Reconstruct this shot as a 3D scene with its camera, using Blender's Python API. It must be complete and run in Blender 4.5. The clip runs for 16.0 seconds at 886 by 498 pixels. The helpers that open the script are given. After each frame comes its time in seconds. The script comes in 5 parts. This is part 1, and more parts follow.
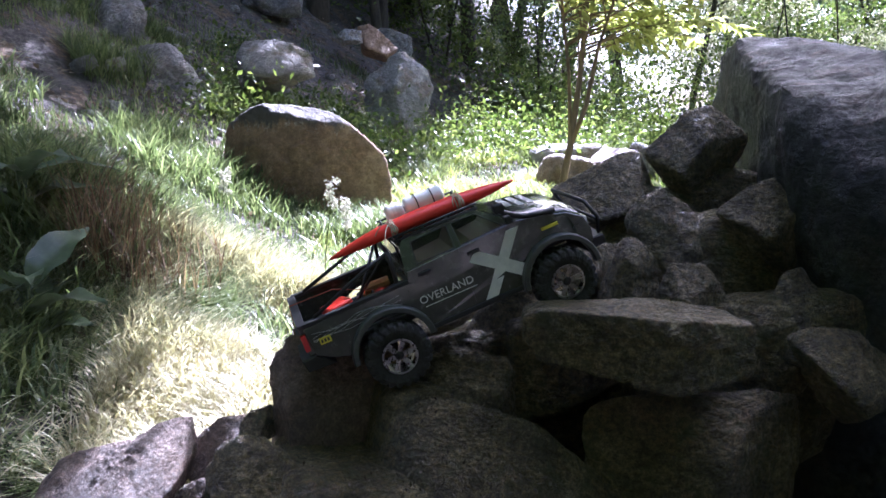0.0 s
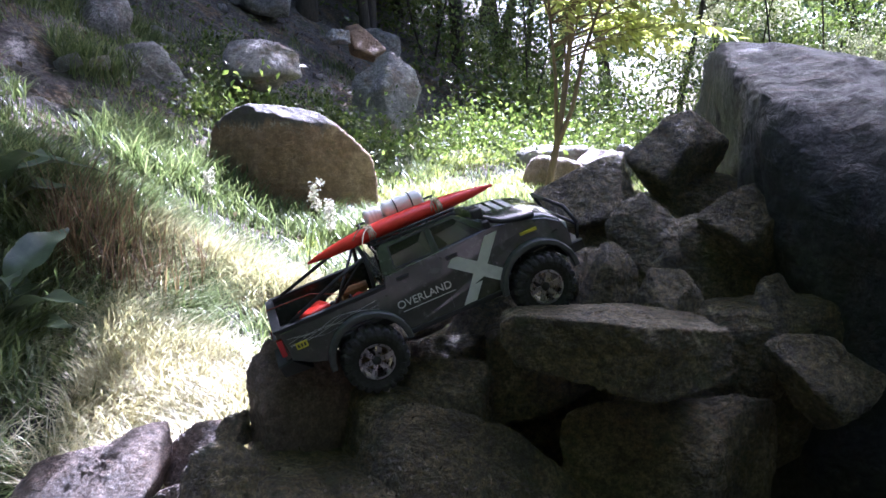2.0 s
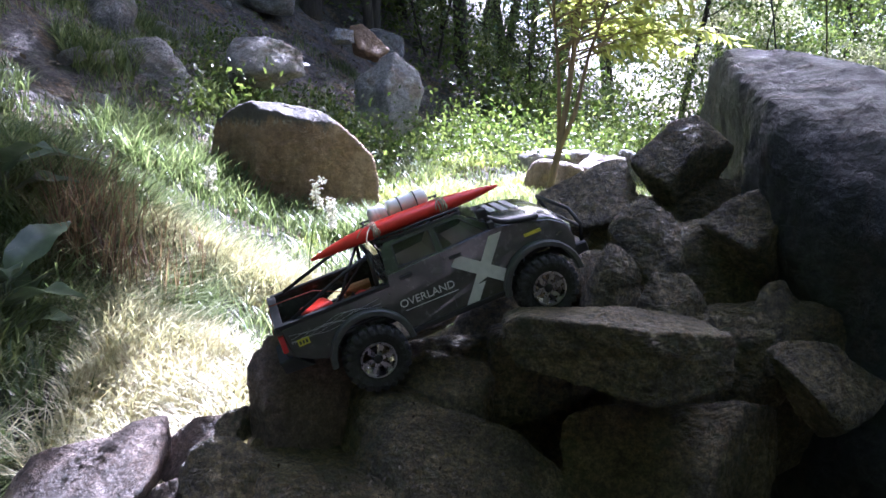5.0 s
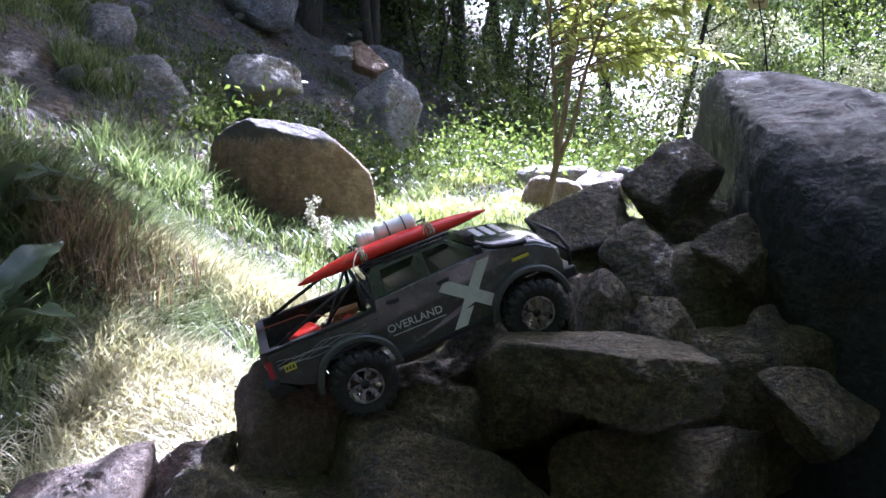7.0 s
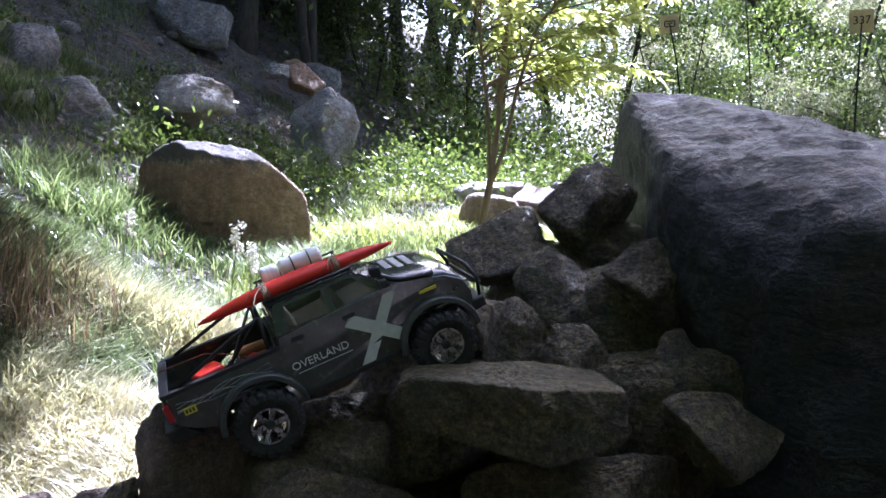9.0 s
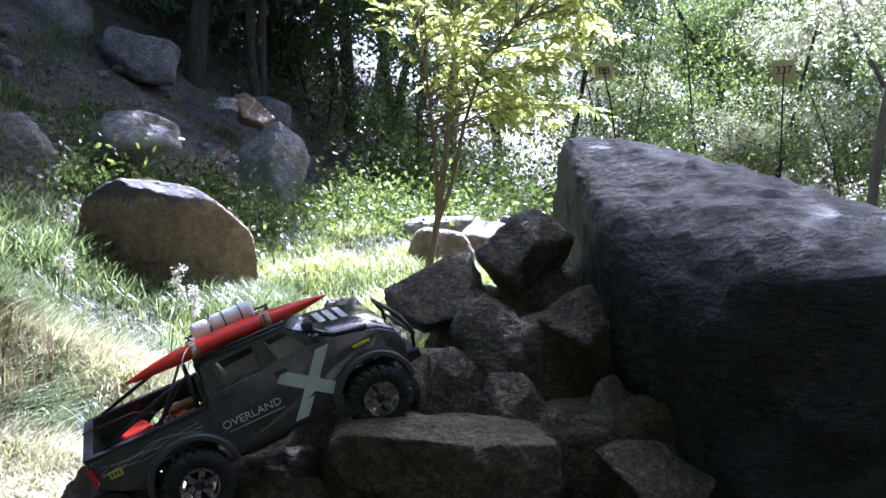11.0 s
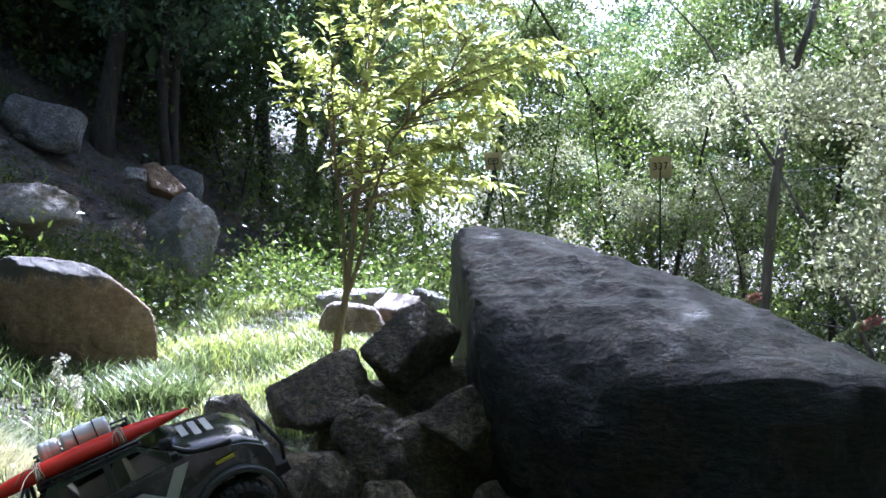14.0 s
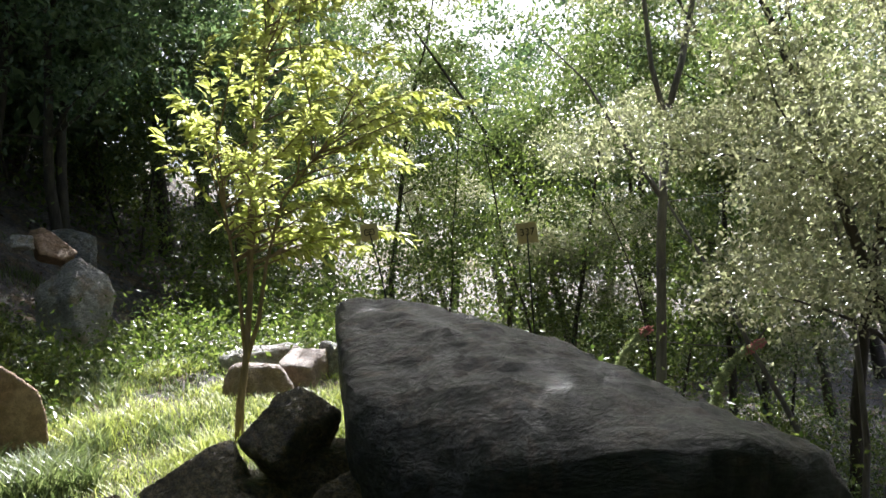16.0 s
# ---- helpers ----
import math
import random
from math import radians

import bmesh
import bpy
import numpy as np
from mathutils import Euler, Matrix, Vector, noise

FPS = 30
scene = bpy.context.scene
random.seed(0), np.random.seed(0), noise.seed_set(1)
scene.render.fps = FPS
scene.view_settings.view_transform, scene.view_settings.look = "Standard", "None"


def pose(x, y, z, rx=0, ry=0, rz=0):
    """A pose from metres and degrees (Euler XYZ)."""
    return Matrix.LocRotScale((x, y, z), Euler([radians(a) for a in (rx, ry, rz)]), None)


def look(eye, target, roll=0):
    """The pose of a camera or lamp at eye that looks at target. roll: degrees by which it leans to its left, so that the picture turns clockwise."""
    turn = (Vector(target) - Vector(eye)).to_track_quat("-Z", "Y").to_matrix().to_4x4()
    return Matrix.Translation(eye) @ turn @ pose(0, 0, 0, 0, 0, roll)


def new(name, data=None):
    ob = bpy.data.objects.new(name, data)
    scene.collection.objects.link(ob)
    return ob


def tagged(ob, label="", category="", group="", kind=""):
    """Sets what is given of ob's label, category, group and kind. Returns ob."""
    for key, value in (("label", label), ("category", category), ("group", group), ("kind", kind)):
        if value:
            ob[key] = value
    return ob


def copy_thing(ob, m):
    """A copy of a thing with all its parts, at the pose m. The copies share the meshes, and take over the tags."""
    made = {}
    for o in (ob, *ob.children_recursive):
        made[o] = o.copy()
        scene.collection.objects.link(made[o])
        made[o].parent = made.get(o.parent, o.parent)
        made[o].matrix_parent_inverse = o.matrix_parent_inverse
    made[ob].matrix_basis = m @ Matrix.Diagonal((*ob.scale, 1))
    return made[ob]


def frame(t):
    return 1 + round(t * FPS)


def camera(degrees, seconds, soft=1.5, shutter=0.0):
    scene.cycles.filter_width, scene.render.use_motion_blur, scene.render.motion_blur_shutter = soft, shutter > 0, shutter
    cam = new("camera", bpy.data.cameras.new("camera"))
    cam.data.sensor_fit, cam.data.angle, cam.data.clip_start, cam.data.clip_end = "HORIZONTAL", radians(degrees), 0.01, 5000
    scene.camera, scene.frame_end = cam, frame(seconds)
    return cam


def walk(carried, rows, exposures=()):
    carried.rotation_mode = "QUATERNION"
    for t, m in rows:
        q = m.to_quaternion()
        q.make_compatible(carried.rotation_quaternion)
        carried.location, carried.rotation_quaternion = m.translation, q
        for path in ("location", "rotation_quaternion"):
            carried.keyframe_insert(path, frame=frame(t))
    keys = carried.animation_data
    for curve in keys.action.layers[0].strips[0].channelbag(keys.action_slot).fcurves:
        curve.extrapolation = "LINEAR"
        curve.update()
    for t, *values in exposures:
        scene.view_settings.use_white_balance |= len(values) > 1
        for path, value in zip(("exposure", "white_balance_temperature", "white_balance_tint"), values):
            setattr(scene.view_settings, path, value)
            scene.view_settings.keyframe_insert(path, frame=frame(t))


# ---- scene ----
cam = camera(58.0, 16.0)
METRES, EYE, TILT, LEAN, TURN = 0.53, 1.1, -8.0, 0.0, 0.0
ROWS = [
    (0.0, 0.0, 0.0, 0.0, 0.0, 0.0, -0.0),
    (0.5, 0.0214, 0.004, 0.0104, -0.5, -0.01, 0.41),
    (1.0, 0.0356, 0.0134, 0.0132, -0.6, -0.0, 0.39),
    (1.5, 0.0436, 0.0145, 0.017, -0.78, 0.01, 0.21),
    (2.0, 0.0367, 0.0105, 0.0165, -0.79, 0.0, -0.24),
    (2.5, 0.0432, 0.0088, 0.0076, -0.81, 0.02, -0.55),
    (3.0, 0.0361, 0.0039, 0.0123, -0.83, 0.01, -0.71),
    (3.5, 0.0261, 0.0083, 0.0053, -0.83, 0.02, -0.96),
    (4.0, 0.0114, 0.0211, -0.0003, -0.91, 0.07, -1.22),
    (6.5, 0.0487, 0.0049, 0.0344, -0.88, 0.72, -1.5),
    (7.0, 0.062, 0.0179, 0.0451, -0.85, 1.16, -1.43),
    (7.5, 0.0872, 0.0338, 0.0592, -0.95, 1.47, -1.3),
    (8.0, 0.1294, 0.0477, 0.0823, -2.66, 1.65, -0.4),
    (8.5, 0.1582, 0.0428, 0.0903, -3.21, 1.88, -0.31),
    (9.0, 0.2039, 0.0453, 0.1114, -4.55, 2.21, -0.06),
    (11.5, 0.2813, 0.0219, 0.1982, -7.96, 4.71, 0.76),
    (12.0, 0.2905, 0.0227, 0.2067, -8.18, 5.15, 0.68),
    (12.5, 0.3073, 0.0262, 0.2334, -8.7, 5.96, 0.65),
    (13.0, 0.3324, 0.0338, 0.2381, -9.44, 6.29, 0.56),
    (13.5, 0.3856, 0.0389, 0.2662, -10.84, 6.94, 0.58),
    (14.0, 0.4565, 0.0225, 0.3355, -13.16, 8.72, 1.8),
    (14.5, 0.4964, -0.0024, 0.3934, -14.38, 9.99, 3.45),
    (15.0, 0.5539, -0.0155, 0.4331, -16.59, 10.52, 4.86),
    (15.5, 0.6025, -0.0554, 0.4843, -17.45, 10.96, 5.73),
    (16.0, 0.6445, -0.0921, 0.5115, -18.51, 10.8, 6.77),
]
walk(cam, [(t, pose(0, 0, EYE, TILT, LEAN, TURN) @ pose(METRES * x, METRES * y, METRES * z, 90 + pitch, roll, yaw)) for t, x, y, z, yaw, pitch, roll in ROWS],
     exposures=[(0.0, 3.03, 5080, 31), (7.5, 2.95, 5060, 30), (9.0, 2.86, 5040, 29), (12.5, 2.74, 4880, 26), (14.0, 2.52, 4970, 20), (14.8, 2.27, 5380, 14), (16.0, 1.96, 6000, 12)])

# ---- light ----
SUN_AZ, SUN_EL = 25.0, 50.0          # degrees right of straight ahead, and above the horizon
world = bpy.data.worlds.new("sky")
scene.world = world
world.use_nodes = True
wn = world.node_tree
sky = wn.nodes.new("ShaderNodeTexSky")
sky.sky_type = 'NISHITA'
sky.sun_disc = False
sky.air_density, sky.dust_density, sky.ozone_density = 0.75, 5.0, 0.6
sky.sun_elevation = radians(SUN_EL)
sky.sun_rotation = radians(SUN_AZ)
wn.links.new(sky.outputs[0], wn.nodes["Background"].inputs[0])
wn.nodes["Background"].inputs[1].default_value = 0.07
sun = new("sun", bpy.data.lights.new("sun", 'SUN'))
sun.data.energy, sun.data.angle, sun.data.color = 5.0, radians(0.6), (1.0, 0.965, 0.91)
sd = Vector((math.sin(radians(SUN_AZ)) * math.cos(radians(SUN_EL)), math.cos(radians(SUN_AZ)) * math.cos(radians(SUN_EL)), math.sin(radians(SUN_EL))))
sun.matrix_world = look(sd * 60, (0, 0, 0))


# ---- materials ----
def nodes(name):
    m = bpy.data.materials.new(name)
    m.use_nodes = True
    t = m.node_tree
    return m, t, t.nodes["Principled BSDF"]


def link(t, a, b):
    t.links.new(a, b)


def noise_tex(t, scale, detail=6.0, rough=0.6, coords="Object", stretch=None):
    tc = t.nodes.new("ShaderNodeTexCoord")
    n = t.nodes.new("ShaderNodeTexNoise")
    n.inputs["Scale"].default_value = scale
    n.inputs["Detail"].default_value = detail
    n.inputs["Roughness"].default_value = rough
    if stretch:
        mp = t.nodes.new("ShaderNodeMapping")
        mp.inputs["Scale"].default_value = stretch
        link(t, tc.outputs[coords], mp.inputs[0])
        link(t, mp.outputs[0], n.inputs["Vector"])
    else:
        link(t, tc.outputs[coords], n.inputs["Vector"])
    return n


def ramp(t, source, stops):
    r = t.nodes.new("ShaderNodeValToRGB")
    e = r.color_ramp.elements
    while len(e) < len(stops):
        e.new(0.5)
    for el, (p, c) in zip(e, stops):
        el.position, el.color = p, (*c, 1)
    link(t, source, r.inputs[0])
    return r


def blend(t, fac, a, b, mode='MIX'):
    m = t.nodes.new("ShaderNodeMix")
    m.data_type, m.blend_type = 'RGBA', mode
    if isinstance(fac, float):
        m.inputs[0].default_value = fac
    else:
        link(t, fac, m.inputs[0])
    for s, v in ((m.inputs[6], a), (m.inputs[7], b)):
        if isinstance(v, tuple):
            s.default_value = (*v, 1)
        else:
            link(t, v, s)
    return m.outputs[2]


def bump(t, p, height, strength, distance):
    b = t.nodes.new("ShaderNodeBump")
    b.inputs["Strength"].default_value, b.inputs["Distance"].default_value = strength, distance
    link(t, height, b.inputs["Height"])
    link(t, b.outputs[0], p.inputs["Normal"])
    return b


def stone(name, dark, mid, light, moss=(0.06, 0.075, 0.03), moss_amount=0.5, size=1.0, rough=0.85, relief=0.008, stain=(0.16, 0.10, 0.045), specks=1.0, strata=(1, 1, 1.4), bed=1.6):
    """Weathered stone: mottled grain, ochre stains, lichen specks, moss and a pitted relief. size: metres of the largest mottling."""
    m, t, p = nodes(name)
    big = noise_tex(t, 3.0 / size, 6, 0.65)
    fine = noise_tex(t, 26.0 / size, 9, 0.78)
    grit = noise_tex(t, 260.0, 4, 0.7)
    col = ramp(t, big.outputs["Fac"], ((0.36, dark), (0.5, mid), (0.64, light))).outputs[0]
    st = noise_tex(t, 4.3 / size, 7, 0.7)
    col = blend(t, ramp(t, st.outputs["Fac"], ((0.50, (0, 0, 0)), (0.60, (0.75, 0.75, 0.75)))).outputs[0], col, stain)
    col = blend(t, 0.3 + 0.6 * specks, col, ramp(t, fine.outputs["Fac"], ((0.38, (0.34, 0.33, 0.32)), (0.5, (0.95, 0.95, 0.95)), (0.62, (1.85, 1.8, 1.74)))).outputs[0], 'MULTIPLY')
    col = blend(t, 0.55, col, ramp(t, grit.outputs["Fac"], ((0.42, (0.55, 0.55, 0.55)), (0.58, (1.45, 1.45, 1.45)))).outputs[0], 'MULTIPLY')
    mn = noise_tex(t, 5.0 / size, 10, 0.8)
    mask = ramp(t, mn.outputs["Fac"], ((0.60 - 0.16 * moss_amount, (0, 0, 0)), (0.64, (0.9, 0.9, 0.9)))).outputs[0]
    col = blend(t, mask, col, moss)
    lich = noise_tex(t, 9.0 / size, 12, 0.88)
    spots = ramp(t, lich.outputs["Fac"], ((0.645 - 0.025 * specks, (0, 0, 0)), (0.68 - 0.02 * specks, (specks, specks, specks)))).outputs[0]
    col = blend(t, spots, col, tuple(min(1.0, c * 1.7 + 0.08) for c in light))
    link(t, col, p.inputs["Base Color"])
    rr = ramp(t, fine.outputs["Fac"], ((0.3, (min(1, rough + 0.15),) * 3), (0.7, (max(0.1, rough - 0.12),) * 3)))
    link(t, rr.outputs[0], p.inputs["Roughness"])
    p.inputs["Specular IOR Level"].default_value = 0.75
    lay = noise_tex(t, 11.0 / size, 5, 0.6, stretch=strata)
    add = t.nodes.new("ShaderNodeMath")
    add.operation = 'MULTIPLY_ADD'
    add.inputs[1].default_value = bed
    link(t, lay.outputs["Fac"], add.inputs[0])
    link(t, fine.outputs["Fac"], add.inputs[2])
    bump(t, p, add.outputs[0], 1.0, relief)
    return m


def leaf_mat(name, a, b, c, through_light=0.45, rough=0.45, gloss=0.5):
    """Foliage: each leaf its own shade, with light shining through it."""
    m, t, p = nodes(name)
    g = t.nodes.new("ShaderNodeNewGeometry")
    col = ramp(t, g.outputs["Random Per Island"], ((0.0, a), (0.5, b), (1.0, c))).outputs[0]
    mott = noise_tex(t, 40.0, 3)
    col = blend(t, 0.35, col, ramp(t, mott.outputs["Fac"], ((0.3, (0.4, 0.4, 0.4)), (0.7, (1.3, 1.3, 1.2)))).outputs[0], 'MULTIPLY')
    link(t, col, p.inputs["Base Color"])
    p.inputs["Roughness"].default_value = rough
    p.inputs["Specular IOR Level"].default_value = gloss
    tr = t.nodes.new("ShaderNodeBsdfTranslucent")
    link(t, blend(t, 1.0, col, (1.15, 1.2, 0.86), 'MULTIPLY'), tr.inputs[0])
    mix = t.nodes.new("ShaderNodeMixShader")
    mix.inputs[0].default_value = through_light
    link(t, p.outputs[0], mix.inputs[1])
    link(t, tr.outputs[0], mix.inputs[2])
    link(t, mix.outputs[0], t.nodes["Material Output"].inputs[0])
    return m


def bark(name, dark, light, scale=1.0):
    m, t, p = nodes(name)
    n = noise_tex(t, 14.0 * scale, 8, 0.7, stretch=(1, 1, 0.18))
    link(t, ramp(t, n.outputs["Fac"], ((0.3, dark), (0.7, light))).outputs[0], p.inputs["Base Color"])
    p.inputs["Roughness"].default_value = 0.9
    bump(t, p, n.outputs["Fac"], 1.0, 0.02 / scale)
    return m


def plain(name, color, rough=0.5, metal=0.0, vary=0.12, scale=90.0, bumpy=0.0, coat=0.0):
    """A made surface with slight unevenness, dust and wear."""
    m, t, p = nodes(name)
    n = noise_tex(t, scale, 6, 0.65)
    lo, hi = tuple(c * (1 - vary) for c in color), tuple(min(1, c * (1 + vary) + vary * 0.03) for c in color)
    link(t, ramp(t, n.outputs["Fac"], ((0.3, lo), (0.7, hi))).outputs[0], p.inputs["Base Color"])
    r = ramp(t, n.outputs["Fac"], ((0.3, (max(0.02, rough - 0.08),) * 3), (0.75, (min(1, rough + 0.12),) * 3)))
    link(t, r.outputs[0], p.inputs["Roughness"])
    p.inputs["Metallic"].default_value = metal
    p.inputs["Coat Weight"].default_value = coat
    p.inputs["Coat Roughness"].default_value = 0.085
    if bumpy:
        bump(t, p, n.outputs["Fac"], 0.6, bumpy)
    return m


M_STONE = stone("grey_stone", (0.080, 0.065, 0.025), (0.188, 0.151, 0.064), (0.33, 0.27, 0.138), (0.070, 0.079, 0.020), 0.6, 0.30, 0.45, relief=0.040, stain=(0.165, 0.112, 0.04), specks=1.4)
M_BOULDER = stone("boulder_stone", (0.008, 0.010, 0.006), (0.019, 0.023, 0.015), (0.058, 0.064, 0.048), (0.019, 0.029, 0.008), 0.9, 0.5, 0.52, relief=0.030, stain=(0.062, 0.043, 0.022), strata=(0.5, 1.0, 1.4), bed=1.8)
M_PINKSTONE = stone("pinkish_stone", (0.105, 0.070, 0.050), (0.175, 0.121, 0.090), (0.25, 0.185, 0.143), (0.10, 0.075, 0.050), 0.2, 0.3, 0.6, relief=0.014, stain=(0.16, 0.10, 0.066), specks=0.4)
M_SANDSTONE = stone("brown_sandstone", (0.20, 0.118, 0.062), (0.275, 0.168, 0.094), (0.34, 0.222, 0.138), (0.15, 0.105, 0.05), 0.2, 1.0, 0.75, relief=0.025, stain=(0.235, 0.13, 0.068), specks=0.15)
def capped(m, grey, height, depth):
    """Weather the upper part of a stone to grey, with a ragged, dripping lower edge."""
    t = m.node_tree
    p = t.nodes["Principled BSDF"]
    old = p.inputs["Base Color"].links[0].from_socket
    tc = t.nodes.new("ShaderNodeTexCoord")
    xyz = t.nodes.new("ShaderNodeSeparateXYZ")
    link(t, tc.outputs["Object"], xyz.inputs[0])
    n = noise_tex(t, 6.0, 9, 0.75, stretch=(1, 1, 0.35))
    add = t.nodes.new("ShaderNodeMath")
    add.operation = 'MULTIPLY_ADD'
    add.inputs[1].default_value = depth
    link(t, n.outputs["Fac"], add.inputs[0])
    link(t, xyz.outputs[2], add.inputs[2])
    mask = ramp(t, add.outputs[0], ((height, (0, 0, 0)), (height + 0.05, (0.9, 0.9, 0.9)))).outputs[0]
    rim = ramp(t, add.outputs[0], ((height - 0.03, (0, 0, 0)), (height + 0.01, (0.6, 0.6, 0.6)), (height + 0.05, (0, 0, 0)))).outputs[0]
    spot = noise_tex(t, 30.0, 8, 0.8)
    tone = ramp(t, spot.outputs["Fac"], ((0.35, tuple(c * 0.55 for c in grey)), (0.65, tuple(c * 1.35 for c in grey)))).outputs[0]
    col = blend(t, mask, old, tone)
    dots = ramp(t, spot.outputs["Fac"], ((0.54, (0, 0, 0)), (0.60, (1, 1, 1)))).outputs[0]
    col = blend(t, blend(t, 1.0, rim, dots, 'MULTIPLY'), col, (0.55, 0.52, 0.46))
    link(t, col, p.inputs["Base Color"])


capped(M_SANDSTONE, (0.062, 0.058, 0.056), 0.40, 0.35)
M_PALE = stone("pale_stone", (0.24, 0.23, 0.22), (0.36, 0.34, 0.33), (0.48, 0.46, 0.44), (0.12, 0.13, 0.06), 0.3, 0.9, relief=0.04, stain=(0.24, 0.18, 0.12), specks=0.3)
M_SLOPESTONE = stone("slope_stone", (0.11, 0.105, 0.105), (0.20, 0.193, 0.19), (0.34, 0.33, 0.325), (0.08, 0.09, 0.05), 0.4, 0.7, 0.5, relief=0.035, stain=(0.19, 0.15, 0.12), specks=0.8)
M_SOIL = stone("forest_soil", (0.045, 0.038, 0.035), (0.085, 0.073, 0.068), (0.15, 0.132, 0.124), (0.05, 0.062, 0.022), 0.5, 1.2, 0.95, 0.05)
M_LEAF_SAP = leaf_mat("sapling_leaf", (0.30, 0.32, 0.09), (0.43, 0.45, 0.16), (0.60, 0.60, 0.32), 0.6, 0.33)
M_LEAF_DARK = leaf_mat("dark_leaf", (0.055, 0.098, 0.048), (0.11, 0.168, 0.082), (0.20, 0.26, 0.145), 0.40, 0.30, 0.7)
M_LEAF_GREY = leaf_mat("grey_leaf", (0.07, 0.105, 0.030), (0.14, 0.185, 0.06), (0.28, 0.32, 0.14), 0.38, 0.3, 0.7)
M_LEAF_MID = leaf_mat("mid_leaf", (0.045, 0.08, 0.015), (0.11, 0.15, 0.035), (0.22, 0.26, 0.08), 0.5, 0.3, 0.7)
M_LEAF_PALE = leaf_mat("pale_leaf", (0.16, 0.175, 0.10), (0.33, 0.335, 0.225), (0.62, 0.60, 0.48), 0.38, 0.33, 0.6)
M_GRASS = leaf_mat("green_grass", (0.075, 0.105, 0.04), (0.14, 0.18, 0.075), (0.28, 0.31, 0.16), 0.42, 0.35)
M_STRAW = leaf_mat("dry_grass", (0.34, 0.30, 0.18), (0.52, 0.47, 0.32), (0.70, 0.66, 0.52), 0.42)
M_CLEARING = leaf_mat("yellow_green_grass", (0.26, 0.30, 0.075), (0.38, 0.42, 0.12), (0.54, 0.55, 0.24), 0.42)
M_BARK = bark("dark_bark", (0.02, 0.016, 0.012), (0.085, 0.07, 0.055))
M_BARK_GREY = bark("grey_bark", (0.05, 0.045, 0.04), (0.21, 0.19, 0.17))
M_BARK_SAP = bark("sapling_bark", (0.12, 0.085, 0.05), (0.28, 0.20, 0.12), 4.0)


# ---- building helpers ----
def mesh_ob(name, bm, material, smooth=True):
    me = bpy.data.meshes.new(name)
    bm.to_mesh(me)
    bm.free()
    for mm in (material if isinstance(material, (list, tuple)) else [material]):
        me.materials.append(mm)
    if smooth:
        me.shade_smooth()
    return new(name, me)


def part(name, bm, material, parent, label="", smooth=True):
    ob = mesh_ob(name, bm, material, smooth)
    ob.parent = parent
    return tagged(ob, label)


def from_arrays(name, verts, faces, material, smooth=True):
    me = bpy.data.meshes.new(name)
    me.from_pydata([tuple(v) for v in verts], [], faces)
    me.materials.append(material)
    if smooth:
        me.shade_smooth()
    return new(name, me)


def tube(bm, pts, radii, sides=6):
    """A tapered tube through pts."""
    rings = []
    pts = [Vector(p) for p in pts]
    side = None
    for i, p in enumerate(pts):
        d = (pts[min(i + 1, len(pts) - 1)] - pts[max(i - 1, 0)]).normalized()
        if side is None:
            side = d.orthogonal().normalized()
        side = (side - d * side.dot(d)).normalized()
        up = d.cross(side)
        rings.append([bm.verts.new(p + (side * math.cos(a) + up * math.sin(a)) * radii[i]) for a in (math.tau * k / sides for k in range(sides))])
    for a, b in zip(rings, rings[1:]):
        for k in range(sides):
            bm.faces.new((a[k], a[(k + 1) % sides], b[(k + 1) % sides], b[k]))
    bm.faces.new(rings[0][::-1])
    bm.faces.new(rings[-1])
    return bm


def hill(x, y):
    """Height of the ground."""
    base = np.interp(y, (-12, 0.4, 2.0, 3.2, 5.0, 6.0, 10.0, 14.0, 25.0, 60.0), (0.1, 0.3, 0.35, 0.42, 0.50, 0.72, 1.15, 1.7, 2.6, 5.0))
    k = np.clip(0.08 + 0.09 * y, 0.15, 0.6)
    x0 = -0.75 + 0.33 * max(0.0, y - 7.5)
    up = x0 - x
    k = k + min(0.1, max(0.0, (y - 8.0) * 0.08))
    rise = k * (up if up > 0.4 else 0.0 if up < -0.4 else (up + 0.4) ** 2 / 1.6)
    rise = min(rise, 3.2 + 0.1 * rise)
    fall = max(0.0, x - 1.9) * 0.38
    fall = min(fall, 1.6 + 0.02 * fall)
    mound = 0.24 * math.exp(-((x + 1.40) / 0.58) ** 2 - ((y - 3.05) / 0.45) ** 2)
    return base + rise - fall + mound


def ground_z(x, y):
    return hill(x, y) + 0.09 * noise.noise(Vector((x * 0.9, y * 0.9, 3))) + 0.035 * noise.noise(Vector((x * 3.1, y * 3.1, 7)))


def ground():
    def axis(lo, hi, fine_lo, fine_hi, step, n):
        a = np.concatenate((lo + (fine_lo - lo) * (1 - np.linspace(1, 0, n) ** 2), np.arange(fine_lo + step, fine_hi, step), fine_hi + (hi - fine_hi) * np.linspace(0, 1, n) ** 2))
        return np.unique(np.round(a, 4))
    xs, ys = axis(-300, 300, -5, 4, 0.06, 40), axis(-200, 500, 0.4, 11, 0.06, 40)
    verts = [(x, y, ground_z(float(x), float(y))) for y in ys for x in xs]
    w = len(xs)
    faces = [(j * w + i, j * w + i + 1, j * w + w + i + 1, j * w + w + i) for j in range(len(ys) - 1) for i in range(w - 1)]
    return tagged(from_arrays("ground", verts, faces, M_SOIL), "sloping forest floor of dark soil with litter and grass", "ground", kind="structure")


ground()


